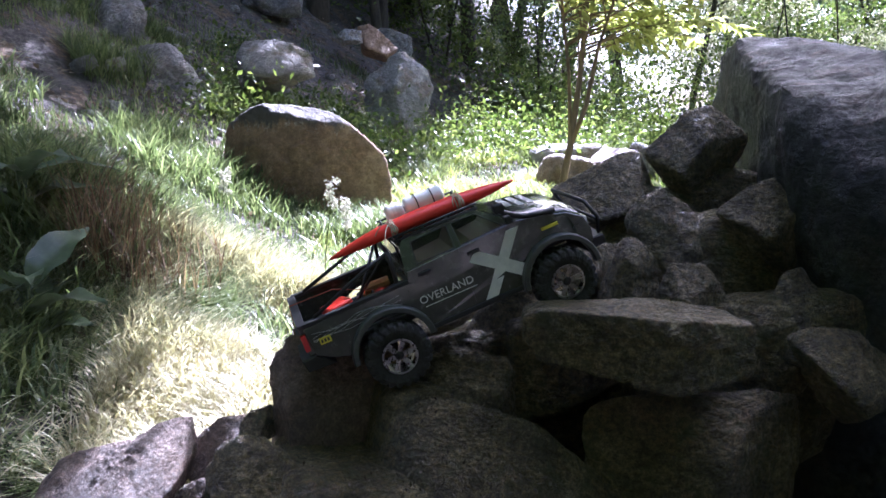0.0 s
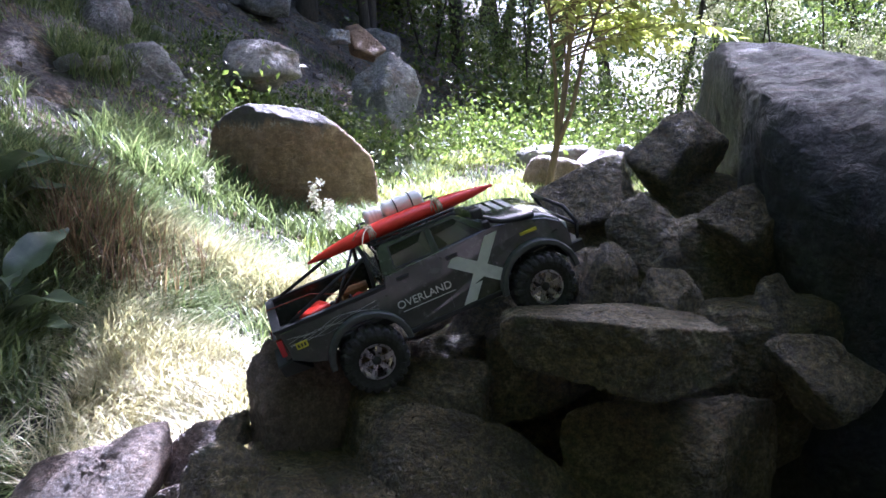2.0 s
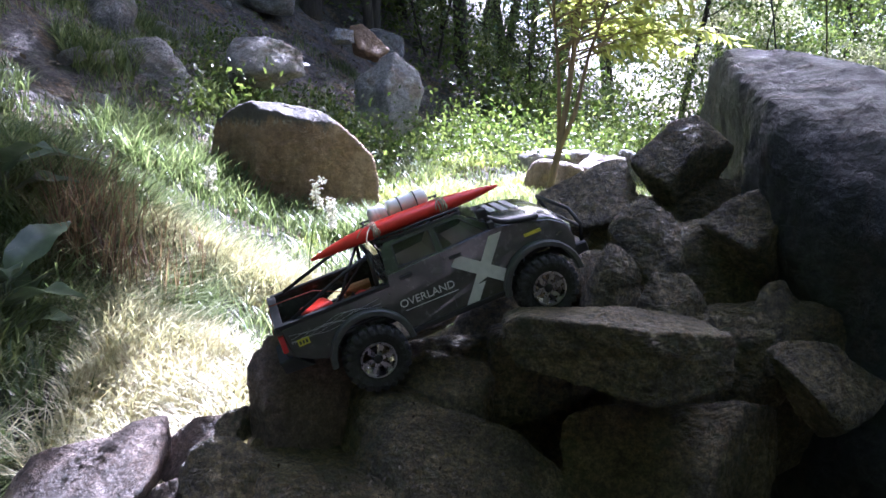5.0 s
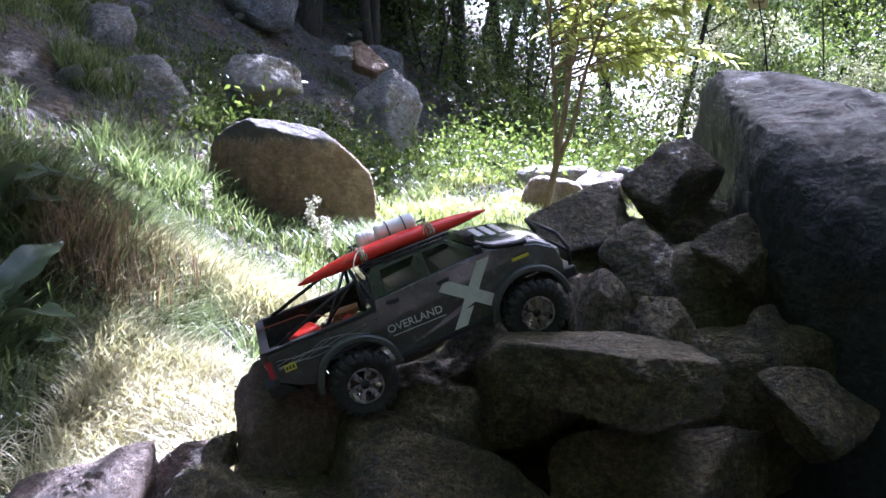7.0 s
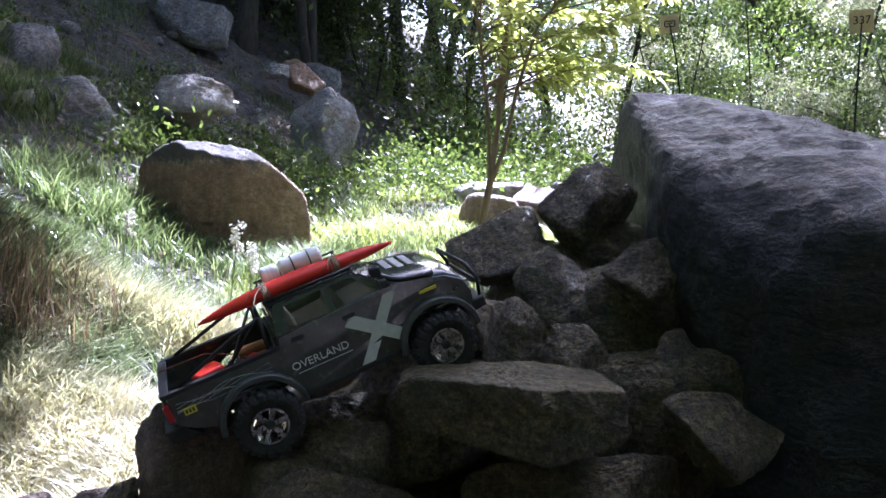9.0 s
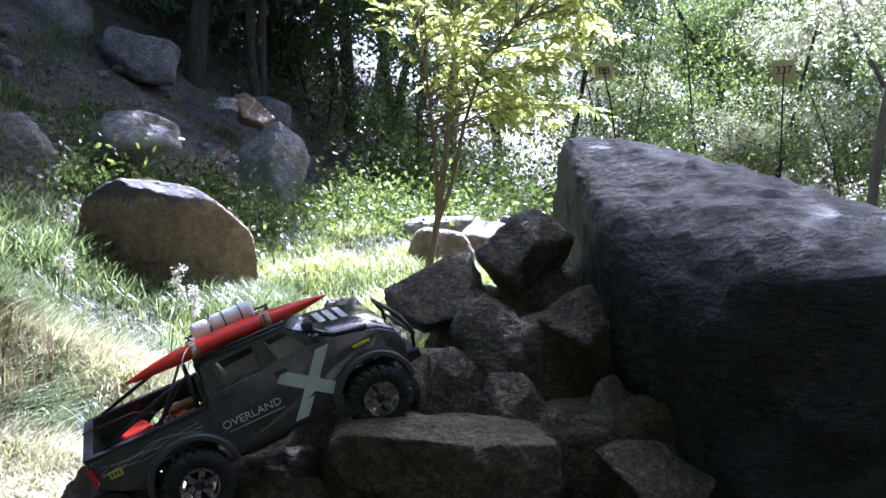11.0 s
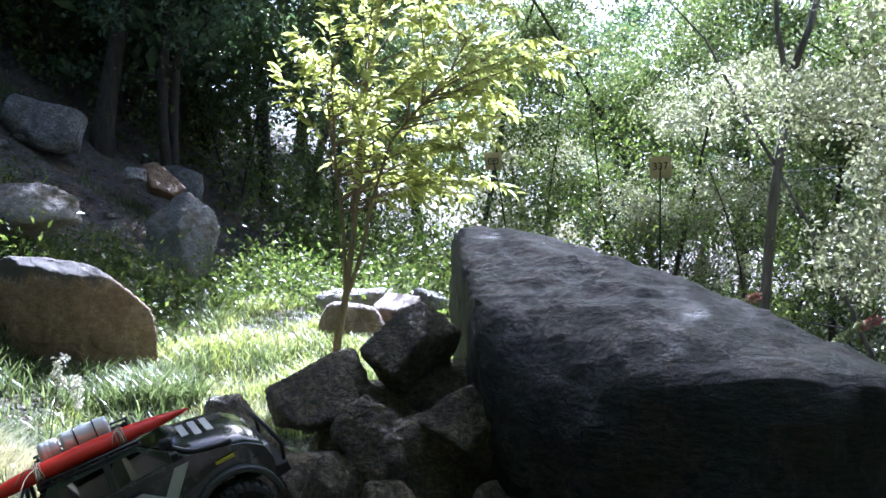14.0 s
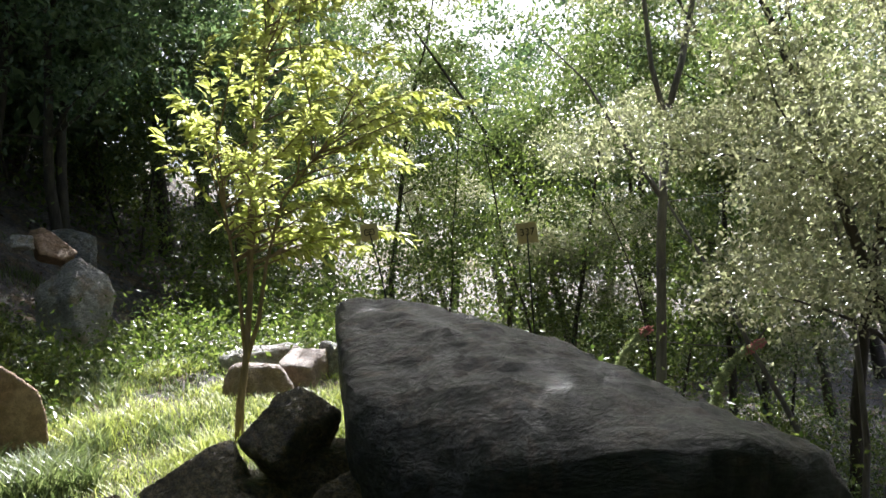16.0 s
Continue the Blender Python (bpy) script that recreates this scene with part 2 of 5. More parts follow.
def icosphere(sub):
    bm = bmesh.new()
    bmesh.ops.create_icosphere(bm, subdivisions=sub, radius=1)
    v = np.array([p.co for p in bm.verts])
    f = [tuple(p.index for p in q.verts) for q in bm.faces]
    bm.free()
    return v / np.linalg.norm(v, axis=1)[:, None], f


SPHERE = {k: icosphere(k) for k in (3, 4, 5, 6)}


def hewn(name, faces, edge, rough, sub, seed, big, material):
    """A broken stone: the body that planes (normal, distance) enclose, with worn edges and an uneven skin."""
    n, f = SPHERE[sub]
    m = np.array([np.array(a) / np.linalg.norm(a) for a, _ in faces])
    o = np.array([d for _, d in faces])
    r = (np.maximum(n @ m.T, 0) / o) ** edge
    p = n * (r.sum(1) ** (-1 / edge))[:, None]
    rnd = random.Random(seed)
    off = Vector((rnd.uniform(-50, 50), rnd.uniform(-50, 50), rnd.uniform(-50, 50)))
    fr, rr = 2.2 / big, rough * big
    disp = []
    for q in p:
        w = Vector(q) * fr + off
        d = noise.voronoi(w * 1.3 + Vector((0.25 * noise.noise(w * 3), 0.25 * noise.noise(w * 3 + Vector((9, 0, 0))), 0)))[0]
        crack = max(0.0, 1 - (d[1] - d[0]) / 0.05)
        disp.append(noise.fractal(w, 0.9, 2.1, 5) - 0.45 * abs(noise.noise(w * 3.1)) + 0.40 * noise.fractal(w * 7, 0.5, 2.2, 5) - 0.5 * crack * max(0.0, noise.noise(w * 0.9) + 0.1))
    disp = np.array(disp)
    p = p + n * (disp * rr)[:, None]
    return from_arrays(name, p, f, material)


def block_faces(dims, seed, cuts, skew=0.08, taper=0.0):
    """Six uneven sides of a block and some broken-off corners."""
    rnd = random.Random(seed)
    h = [d / 2 for d in dims]
    out = []
    for ax in range(3):
        for sg in (-1, 1):
            v = [rnd.gauss(0, skew) for _ in range(3)]
            v[ax] = sg
            if ax < 2:
                v[2] += taper
            out.append((v, h[ax]))
    for _ in range(cuts):
        u = np.array([rnd.choice((-1, 1)) * rnd.uniform(0.25, 1) for _ in range(3)])
        u /= np.linalg.norm(u)
        reach = float(np.abs(u) @ np.array(h))
        out.append((tuple(u), reach * rnd.uniform(0.68, 0.86)))
    return out


def rock(name, c, dims, turn, seed, label, material=None, category="rock", group="", cuts=6, taper=0.0, rough=0.045, edge=16, sub=4, skew=0.08, extra=()):
    ob = hewn(name, block_faces(dims, seed, cuts, skew, taper) + list(extra), edge, rough, sub, seed, max(dims), material or M_STONE)
    ob.matrix_world = pose(*c, *turn)
    return tagged(ob, label, category, group)


# ---- the large boulder ----
BC = Vector((1.10, 1.85, 0.62))
big_faces = [(n, (Vector(p) - BC).dot(Vector(n).normalized())) for n, p in (
    ((-0.03, -0.277, 1), (0.90, 1.70, 1.212)), ((0.32, -0.20, 1), (1.334, 1.614, 1.172)), ((-0.02, -0.03, 1), (0.95, 2.45, 1.396)), ((-1, 0.20, -0.04), (0.735, 1.92, 1.20)), ((-1, 0.1, -0.1), (0.69, 1.7, 1.0)),
    ((-0.85, -0.42, -0.12), (0.71, 1.55, 1.06)), ((-0.5, -0.86, 0.0), (0.80, 1.38, 1.0)), ((-0.05, -1, -0.10), (1.0, 1.20, 1.0)), ((-0.15, -0.9, 0.6), (1.0, 1.235, 1.107)), ((-0.6, -0.6, 0.55), (0.745, 1.56, 1.135)),
    ((1, 0.22, 0.25), (1.47, 1.60, 1.12)), ((0.6, -0.7, 0.35), (1.52, 1.14, 0.95)), ((0.55, 0.35, 0.75), (1.42, 1.90, 1.24)), ((0.1, 1, 0.1), (0.95, 2.86, 1.2)), ((-0.8, 0.6, 0.2), (0.86, 2.72, 1.3)), ((0, 0, -1), (1, 1.8, -0.05)))]
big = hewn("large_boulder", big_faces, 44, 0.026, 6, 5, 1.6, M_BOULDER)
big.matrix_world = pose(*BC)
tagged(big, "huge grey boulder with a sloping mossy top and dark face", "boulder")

# ---- rocks of the pile ----
PILE = "stones of the rock pile"


def pile_stone(c, sides, fronts, crest, back, seed, edge, sub, rough, drop, material, label, name="stone", group=PILE):
    """A broken stone. sides: (direction round the y axis, distance, how far the face tips forward), each with a second face that falls away behind the crest; fronts: (slope in x, slope in z, distance)."""
    faces = [((nx, -1, nz), d) for nx, nz, d in fronts] + [((0, 1, 0), back)]
    fall = radians(drop)
    for turn, d, tip in sides:
        u, w = radians(turn), radians(tip)
        out = (d + math.sin(w) * crest) / math.cos(w)
        faces.append(((math.cos(u) * math.cos(w), -math.sin(w), math.sin(u) * math.cos(w)), d * 1.01))
        faces.append(((math.cos(u) * math.cos(fall), math.sin(fall), math.sin(u) * math.cos(fall)), 1.02 * out * math.cos(fall) + crest * math.sin(fall)))
    size = 2 * max(d for _, d, _ in sides)
    ob = hewn(name, faces, edge * 1.6, rough, sub, seed, size, material)
    ob.matrix_world = pose(*c)
    return tagged(ob, label, name, group)


for row in (
    # centre, sides, fronts, crest, back, seed, edge, fineness, roughness, fall behind, material, label
    ((0.332, 1.348, 0.76), ((-143, 0.153, -4), (-97, 0.067, -4), (-83, 0.079, -4), (-3, 0.194, 8), (20, 0.191, 8), (90, 0.052, 3), (83, 0.058, 3), (114, 0.116, 8), (-177, 0.202, 12)), ((-0.5, -0.05, 0.071), (0.32, 0.02, 0.107)), -0.088, 0.112, 11, 60, 6, 0.03, 2, M_STONE, "long squared stone slab with a bluish flat top"),
    ((0.034, 1.48, 0.641), ((-140, 0.082, 0), (-95, 0.065, 0), (1, 0.101, 30), (28, 0.096, 30), (85, 0.054, 48), (106, 0.056, 48), (161, 0.076, 30), (-177, 0.08, 30)), ((-0.1, 0.12, 0.069), (-0.6, 0.1, 0.068)), -0.02, 0.08, 12, 24, 5, 0.03, 28, M_STONE, "mossy squared stone with a chipped corner, wedged low"),
    ((0.052, 1.625, 0.629), ((-96, 0.103, 20), (-31, 0.134, 20), (10, 0.12, 30), (91, 0.072, 48), (101, 0.069, 48), (136, 0.091, 48), (-175, 0.125, 30)), ((0.0, 0.3, 0.091),), -0.025, 0.095, 30, 20, 5, 0.03, 28, M_STONE, "dark greenish stone behind the low one"),
    ((-0.22, 1.47, 0.638), ((-91, 0.161, 20), (-22, 0.107, 20), (-4, 0.093, 30), (62, 0.075, 48), (73, 0.075, 48), (107, 0.079, 48), (152, 0.098, 30), (179, 0.095, 30)), ((-0.15, 0.12, 0.108), (0.5, 0.1, 0.062)), -0.01, 0.11, 13, 22, 5, 0.03, 28, M_PINKSTONE, "tall reddish-brown stone standing upright in the pile"),
    ((-0.105, 1.545, 0.629), ((-117, 0.066, 20), (-21, 0.039, 20), (5, 0.034, 30), (99, 0.054, 48), (164, 0.034, 30), (179, 0.029, 30)), ((0, 0.1, 0.065),), -0.015, 0.065, 18, 24, 5, 0.03, 28, M_STONE, "small squared stone wedged upright between larger ones"),
    ((-0.051, 1.78, 0.704), ((-157, 0.105, 20), (-90, 0.081, 20), (-65, 0.067, 20), (-57, 0.073, 20), (36, 0.118, 30), (71, 0.082, 48), (103, 0.062, 48), (158, 0.097, 30), (-173, 0.098, 30)), ((-0.1, 0.35, 0.094), (-0.6, 0.1, 0.103)), -0.02, 0.12, 31, 24, 5, 0.03, 28, M_STONE, "grey stone with a rough pitted top"),
    ((0.152, 1.68, 0.712), ((-103, 0.098, 20), (-70, 0.091, 20), (-5, 0.124, 30), (55, 0.092, 48), (98, 0.058, 48), (107, 0.055, 48), (133, 0.062, 48), (149, 0.083, 30), (-169, 0.109, 30)), ((-0.2, 0.5, 0.088),), -0.02, 0.1, 35, 18, 5, 0.03, 28, M_STONE, "broad stone with a rounded sunlit shoulder"),
    ((0.016, 1.965, 0.753), ((-100, 0.076, 20), (-92, 0.073, 20), (-29, 0.101, 20), (-2, 0.108, 30), (72, 0.066, 48), (113, 0.078, 48), (155, 0.08, 30), (-174, 0.098, 30)), ((0, 0.12, 0.104),), -0.015, 0.105, 32, 30, 5, 0.03, 28, M_STONE, "dark squared stone beside the grass"),
    ((0.23, 1.92, 0.771), ((-92, 0.104, 20), (-54, 0.1, 20), (-12, 0.114, 20), (49, 0.095, 48), (67, 0.095, 48), (136, 0.073, 48), (154, 0.091, 30), (-144, 0.144, 20)), ((-0.45, 0.35, 0.104), (0.3, 0.2, 0.113)), -0.02, 0.12, 34, 26, 5, 0.03, 28, M_STONE, "tilted grey stone with a cracked face"),
    ((0.171, 2.24, 0.819), ((-148, 0.092, 20), (-71, 0.107, 20), (3, 0.093, 30), (37, 0.092, 30), (100, 0.086, 48), (160, 0.077, 30), (-175, 0.077, 30)), ((0, 0.15, 0.119),), -0.02, 0.12, 33, 26, 5, 0.03, 28, M_STONE, "dark upright stone beside the grass"),
    ((0.405, 1.975, 0.961), ((-108, 0.102, 20), (-75, 0.084, 20), (-23, 0.091, 20), (21, 0.099, 30), (102, 0.065, 48), (116, 0.054, 48), (-169, 0.119, 30)), ((-0.1, 0.35, 0.108), (0.5, 0.1, 0.12)), -0.005, 0.135, 25, 24, 5, 0.03, 28, M_STONE, "smooth stone leaning out of the grass with a sunlit spot"),
    ((0.629, 2.005, 1.063), ((-107, 0.134, 20), (-47, 0.101, 20), (2, 0.124, 30), (52, 0.103, 48), (103, 0.107, 48), (135, 0.102, 48), (-142, 0.124, 20)), ((-0.1, 0.12, 0.133), (0.6, -0.35, 0.086)), -0.045, 0.135, 23, 30, 5, 0.03, 28, M_STONE, "squared stone propped on edge against the boulder"),
    ((0.702, 1.702, 0.931), ((-129, 0.089, 20), (-65, 0.117, 20), (2, 0.087, 30), (44, 0.097, 48), (115, 0.072, 48), (124, 0.074, 48), (-134, 0.088, 20)), ((-0.25, 0.28, 0.11), (0.5, -0.2, 0.081)), -0.022, 0.117, 24, 30, 5, 0.03, 28, M_STONE, "dark stone in the shade of the boulder"),
    ((0.542, 1.795, 0.862), ((-108, 0.106, 20), (-65, 0.159, 20), (19, 0.125, 30), (47, 0.077, 48), (54, 0.079, 48), (113, 0.126, 48), (147, 0.155, 30), (-151, 0.118, 20)), ((-0.2, 0.35, 0.107), (0.4, 0.1, 0.097)), -0.045, 0.115, 22, 26, 5, 0.03, 28, M_STONE, "dark tilted stone with a peaked upper face"),
    ((0.377, 1.618, 0.817), ((-81, 0.083, 20), (5, 0.064, 30), (48, 0.059, 48), (108, 0.067, 48), (159, 0.048, 30), (-174, 0.066, 30)), ((-0.55, 0.12, 0.054), (0.75, 0.1, 0.05)), -0.018, 0.062, 20, 40, 5, 0.03, 28, M_STONE, "small pointed stone standing like a pyramid"),
    ((0.497, 1.59, 0.791), ((-89, 0.054, 20), (-2, 0.069, 30), (35, 0.054, 30), (88, 0.047, 48), (158, 0.058, 30), (-178, 0.064, 30)), ((-0.3, 0.35, 0.064), (0.5, 0.2, 0.053)), -0.01, 0.07, 21, 26, 5, 0.03, 28, M_STONE, "small blunt stone behind the slab"),
    ((0.706, 1.57, 0.736), ((-90, 0.095, 20), (-5, 0.091, 30), (37, 0.06, 48), (104, 0.087, 48), (161, 0.07, 30), (-168, 0.082, 20)), ((-0.2, 0.2, 0.096),), -0.02, 0.1, 27, 22, 5, 0.03, 28, M_STONE, "dark blunt stone deep in the shade"),
    ((0.715, 1.4, 0.692), ((-138, 0.071, 20), (-61, 0.092, 20), (-41, 0.102, 20), (56, 0.058, 48), (84, 0.061, 48), (111, 0.078, 48), (-152, 0.072, 20)), ((-0.25, 0.15, 0.096), (0.35, 0.2, 0.083)), -0.02, 0.1, 26, 36, 5, 0.03, 28, M_STONE, "wedge-shaped stone with ochre stains, pointing down"),
    ((0.508, 1.45, 0.517), ((-90, 0.165, 20), (-52, 0.183, 20), (-16, 0.196, 20), (36, 0.215, 30), (92, 0.119, 48), (111, 0.153, 48), (-172, 0.233, 30)), ((-0.35, 0.1, 0.141), (0.75, 0.12, 0.104)), -0.05, 0.15, 28, 34, 5, 0.03, 28, M_STONE, "large mossy stone carrying the slab"),
    ((0.058, 1.29, 0.465), ((-90, 0.149, 20), (15, 0.196, 30), (51, 0.062, 48), (74, 0.055, 48), (112, 0.077, 48), (160, 0.134, 30), (171, 0.157, 30)), ((-0.15, 0.9, 0.126), (-0.8, 0.5, 0.087)), 0.07, 0.17, 14, 20, 5, 0.022, 28, M_STONE, "broad low stone strewn with dry litter"),
    ((-0.294, 1.28, 0.527), ((-89, 0.098, 20), (0, 0.124, 30), (53, 0.037, 48), (47, 0.038, 48), (86, 0.049, 48), (117, 0.06, 48), (156, 0.089, 30), (-174, 0.094, 30)), ((-0.3, 0.5, 0.086), (0.5, 0.6, 0.079)), 0.0, 0.1, 15, 20, 5, 0.05, 28, M_STONE, "cracked grey stone with a split top"),
    ((0.313, 1.67, 0.827), ((-78, 0.056, 20), (5, 0.036, 30), (94, 0.04, 48), (172, 0.031, 30), (-173, 0.028, 30)), ((0, 0.2, 0.069),), -0.01, 0.07, 29, 24, 5, 0.03, 28, M_STONE, "small stone beside the front wheel"),
    ((-0.439, 1.485, 0.505), ((-118, 0.075, 20), (-57, 0.047, 20), (-37, 0.049, 20), (19, 0.079, 30), (101, 0.051, 48), (132, 0.038, 48), (152, 0.047, 30), (-168, 0.067, 20)), ((-0.1, 0.6, 0.073),), -0.015, 0.085, 17, 18, 5, 0.03, 28, M_PINKSTONE, "smooth pale pinkish stone in the sun"),
    ((-0.356, 1.465, 0.558), ((-105, 0.042, 20), (-57, 0.042, 20), (5, 0.048, 30), (109, 0.041, 48), (136, 0.037, 48), (168, 0.035, 30), (-168, 0.039, 20)), ((-0.1, 0.3, 0.072),), -0.025, 0.075, 19, 20, 5, 0.03, 28, M_STONE, "small dark stone wedged beside the upright one"),
    ((-0.565, 1.415, 0.493), ((-91, 0.08, 0), (-52, 0.08, 0), (-26, 0.088, 0), (5, 0.112, 0), (100, 0.067, 30), (121, 0.044, 30), (123, 0.043, 30), (162, 0.108, 0), (-127, 0.126, 0)), ((-0.1, 1.0, 0.102), (0, 0.2, 0.162)), 0.005, 0.165, 16, 22, 5, 0.03, 28, M_PINKSTONE, "flat pinkish stone lying half in the sun"),
    ((-0.72, 1.57, 0.408), ((-64, 0.07, 0), (-50, 0.054, 0), (-24, 0.09, 0), (103, 0.058, 30), (99, 0.065, 30), (129, 0.065, 20), (156, 0.085, 0), (-150, 0.142, 0)), ((-0.2, 0.9, 0.096),), -0.01, 0.13, 57, 20, 5, 0.03, 28, M_PINKSTONE, "low pinkish stone with a rounded front edge"),
    ((-0.428, 1.31, 0.486), ((-89, 0.046, 20), (4, 0.034, 30), (81, 0.033, 48), (117, 0.025, 48), (143, 0.025, 48), (-177, 0.034, 30)), ((0, 0.5, 0.063),), -0.01, 0.07, 58, 18, 5, 0.03, 28, M_PINKSTONE, "small pinkish stone low in the corner"),
):
    pile_stone(*row)
# added fillers: supports under the truck, plugs where lit ground showed through gaps
for c, dims, turn, seed, label in (
    ((0.52, 1.99, 0.855), (0.26, 0.20, 0.24), (0, 10, 0), 39, "filler stone plugging the gap between the upper stones"),
    ((-0.055, 1.47, 0.565), (0.19, 0.18, 0.175), (0, 4, 20), 38, "dark stone under the rear wheel"),
    ((0.235, 1.56, 0.675), (0.22, 0.17, 0.165), (0, -12, 0), 40, "dark bluish stone beneath the truck"),
    ((-0.13, 1.36, 0.42), (0.34, 0.26, 0.22), (0, 0, 10), 70, "filler stone plugging the gap under the upright one"),
    ((0.655, 2.02, 0.90), (0.20, 0.22, 0.26), (0, 10, 0), 71, "filler stone plugging the gap beside the boulder"),
    ((0.68, 1.77, 0.80), (0.26, 0.20, 0.28), (0, 0, 0), 73, "filler stone plugging the gap under the shaded one"),
    ((0.60, 1.60, 0.63), (0.30, 0.20, 0.24), (0, 0, 0), 72, "filler stone behind the slab"),
    ((0.40, 1.80, 0.730), (0.26, 0.24, 0.24), (0, 0, 10), 59, "dark stone filling the heart of the pile"),
    ((0.10, 1.72, 0.530), (0.50, 0.40, 0.24), (0, 0, 0), 36, "broad buried stone at the foot of the pile"),
    ((0.60, 1.75, 0.590), (0.56, 0.50, 0.30), (0, 0, 0), 37, "broad buried stone at the foot of the boulder"),
):
    rock("stone", c, dims, turn, seed, label, M_STONE, "stone", PILE, cuts=4, taper=0.1, rough=0.04, edge=12, sub=5)

# ---- boulders of the slope ----
SLOPE = "boulders on the slope"
for row in (
    ((-2.125, 6.065, 1.506), ((-95, 0.257, 20), (-97, 0.259, 20), (-66, 0.304, 20), (-8, 0.323, 30), (34, 0.284, 30), (61, 0.25, 48), (100, 0.226, 48), (114, 0.242, 48), (-179, 0.385, 30)), ((-0.55, 0.2, 0.229), (0.5, 0.3, 0.246)), -0.065, 0.285, 44, 34, 5, 0.03, 28, M_SLOPESTONE, "angular grey boulder with a sunlit foot on the bare slope"),
    ((-1.349, 6.59, 1.691), ((-96, 0.253, 20), (-70, 0.252, 20), (11, 0.317, 30), (60, 0.202, 48), (75, 0.184, 48), (96, 0.191, 48), (156, 0.303, 30), (-171, 0.304, 30)), ((-0.1, 0.35, 0.291),), -0.09, 0.31, 43, 24, 5, 0.03, 28, M_PALE, "pale pinkish boulder lying on the slope"),
    ((-0.474, 8.7, 1.513), ((-147, 0.48, 20), (-90, 0.58, 20), (-18, 0.358, 20), (-15, 0.35, 20), (19, 0.378, 30), (48, 0.352, 48), (100, 0.392, 48), (134, 0.327, 48), (140, 0.324, 48), (-177, 0.359, 30)), ((-0.7, 0.1, 0.327), (0.55, 0.35, 0.335)), -0.1, 0.4, 42, 30, 5, 0.03, 28, M_PALE, "pale upright stone with a bluish crown on the slope"),
    ((-2.037, 5.255, 1.138), ((-90, 0.257, 20), (-2, 0.205, 30), (34, 0.139, 30), (49, 0.126, 48), (84, 0.166, 48), (155, 0.216, 30), (-172, 0.178, 30)), ((-0.5, 0.3, 0.151), (0.35, 0.3, 0.177)), -0.055, 0.195, 46, 34, 5, 0.03, 28, M_SLOPESTONE, "ridged grey stone above the grass"),
    ((-2.351, 5.3, 1.146), ((-90, 0.127, 20), (-7, 0.168, 30), (48, 0.112, 48), (84, 0.096, 48), (120, 0.123, 48), (-176, 0.161, 30)), ((0, 0.4, 0.139),), -0.05, 0.15, 47, 22, 5, 0.03, 28, M_SLOPESTONE, "low dark stone above the grass"),
    ((-2.696, 5.255, 1.266), ((-90, 0.174, 20), (-6, 0.153, 30), (32, 0.148, 30), (69, 0.144, 48), (137, 0.123, 48), (176, 0.171, 30)), ((0.1, 0.4, 0.18),), -0.055, 0.195, 48, 22, 5, 0.03, 28, M_SLOPESTONE, "rounded grey stone on the slope"),
    ((-3.464, 6.975, 2.056), ((-90, 0.225, 20), (-24, 0.382, 20), (39, 0.244, 48), (63, 0.199, 48), (91, 0.18, 48), (125, 0.235, 48), (-168, 0.457, 20)), ((0, 0.25, 0.412),), -0.075, 0.425, 45, 26, 5, 0.03, 28, M_SLOPESTONE, "large dark boulder at the top of the slope"),
    ((-2.638, 6.775, 2.038), ((-90, 0.257, 20), (-17, 0.238, 20), (18, 0.243, 30), (84, 0.199, 48), (128, 0.215, 48), (-154, 0.274, 20)), ((-0.3, 0.3, 0.299), (0.5, 0.2, 0.286)), -0.075, 0.325, 49, 30, 5, 0.03, 28, M_SLOPESTONE, "grey boulder with a flat sloping face under the trees"),
    ((-0.885, 5.34, 0.93), ((-149, 0.659, 0), (-90, 0.556, 0), (-76, 0.611, 0), (-2, 0.623, 8), (17, 0.579, 25), (56, 0.424, 30), (57, 0.412, 38), (78, 0.395, 38), (90, 0.405, 38), (103, 0.463, 36), (144, 0.671, 20), (-178, 0.655, 10)), ((-0.08, 0.04, 0.289), (0.6, 0.04, 0.326), (-0.7, 0.1, 0.343)), -0.18, 0.42, 41, 34, 6, 0.016, 28, M_SANDSTONE, "wide brown sandstone boulder with a rounded grey top"),
    ((-1.08, 9.54, 2.245), ((-85, 0.103, 20), (9, 0.145, 30), (82, 0.089, 48), (137, 0.106, 48), (-156, 0.13, 20)), ((0, 0.4, 0.149),), -0.04, 0.16, 51, 22, 5, 0.03, 28, M_PALE, "small white stone on the slope"),
    ((-0.779, 9.85, 2.212), ((-106, 0.197, 20), (-37, 0.248, 20), (50, 0.112, 48), (48, 0.114, 48), (103, 0.201, 48), (-168, 0.214, 20)), ((-0.2, 0.3, 0.235),), -0.05, 0.25, 50, 22, 5, 0.03, 28, M_SANDSTONE, "brown weathered stone half buried on the slope"),
):
    pile_stone(*row, "boulder", SLOPE)
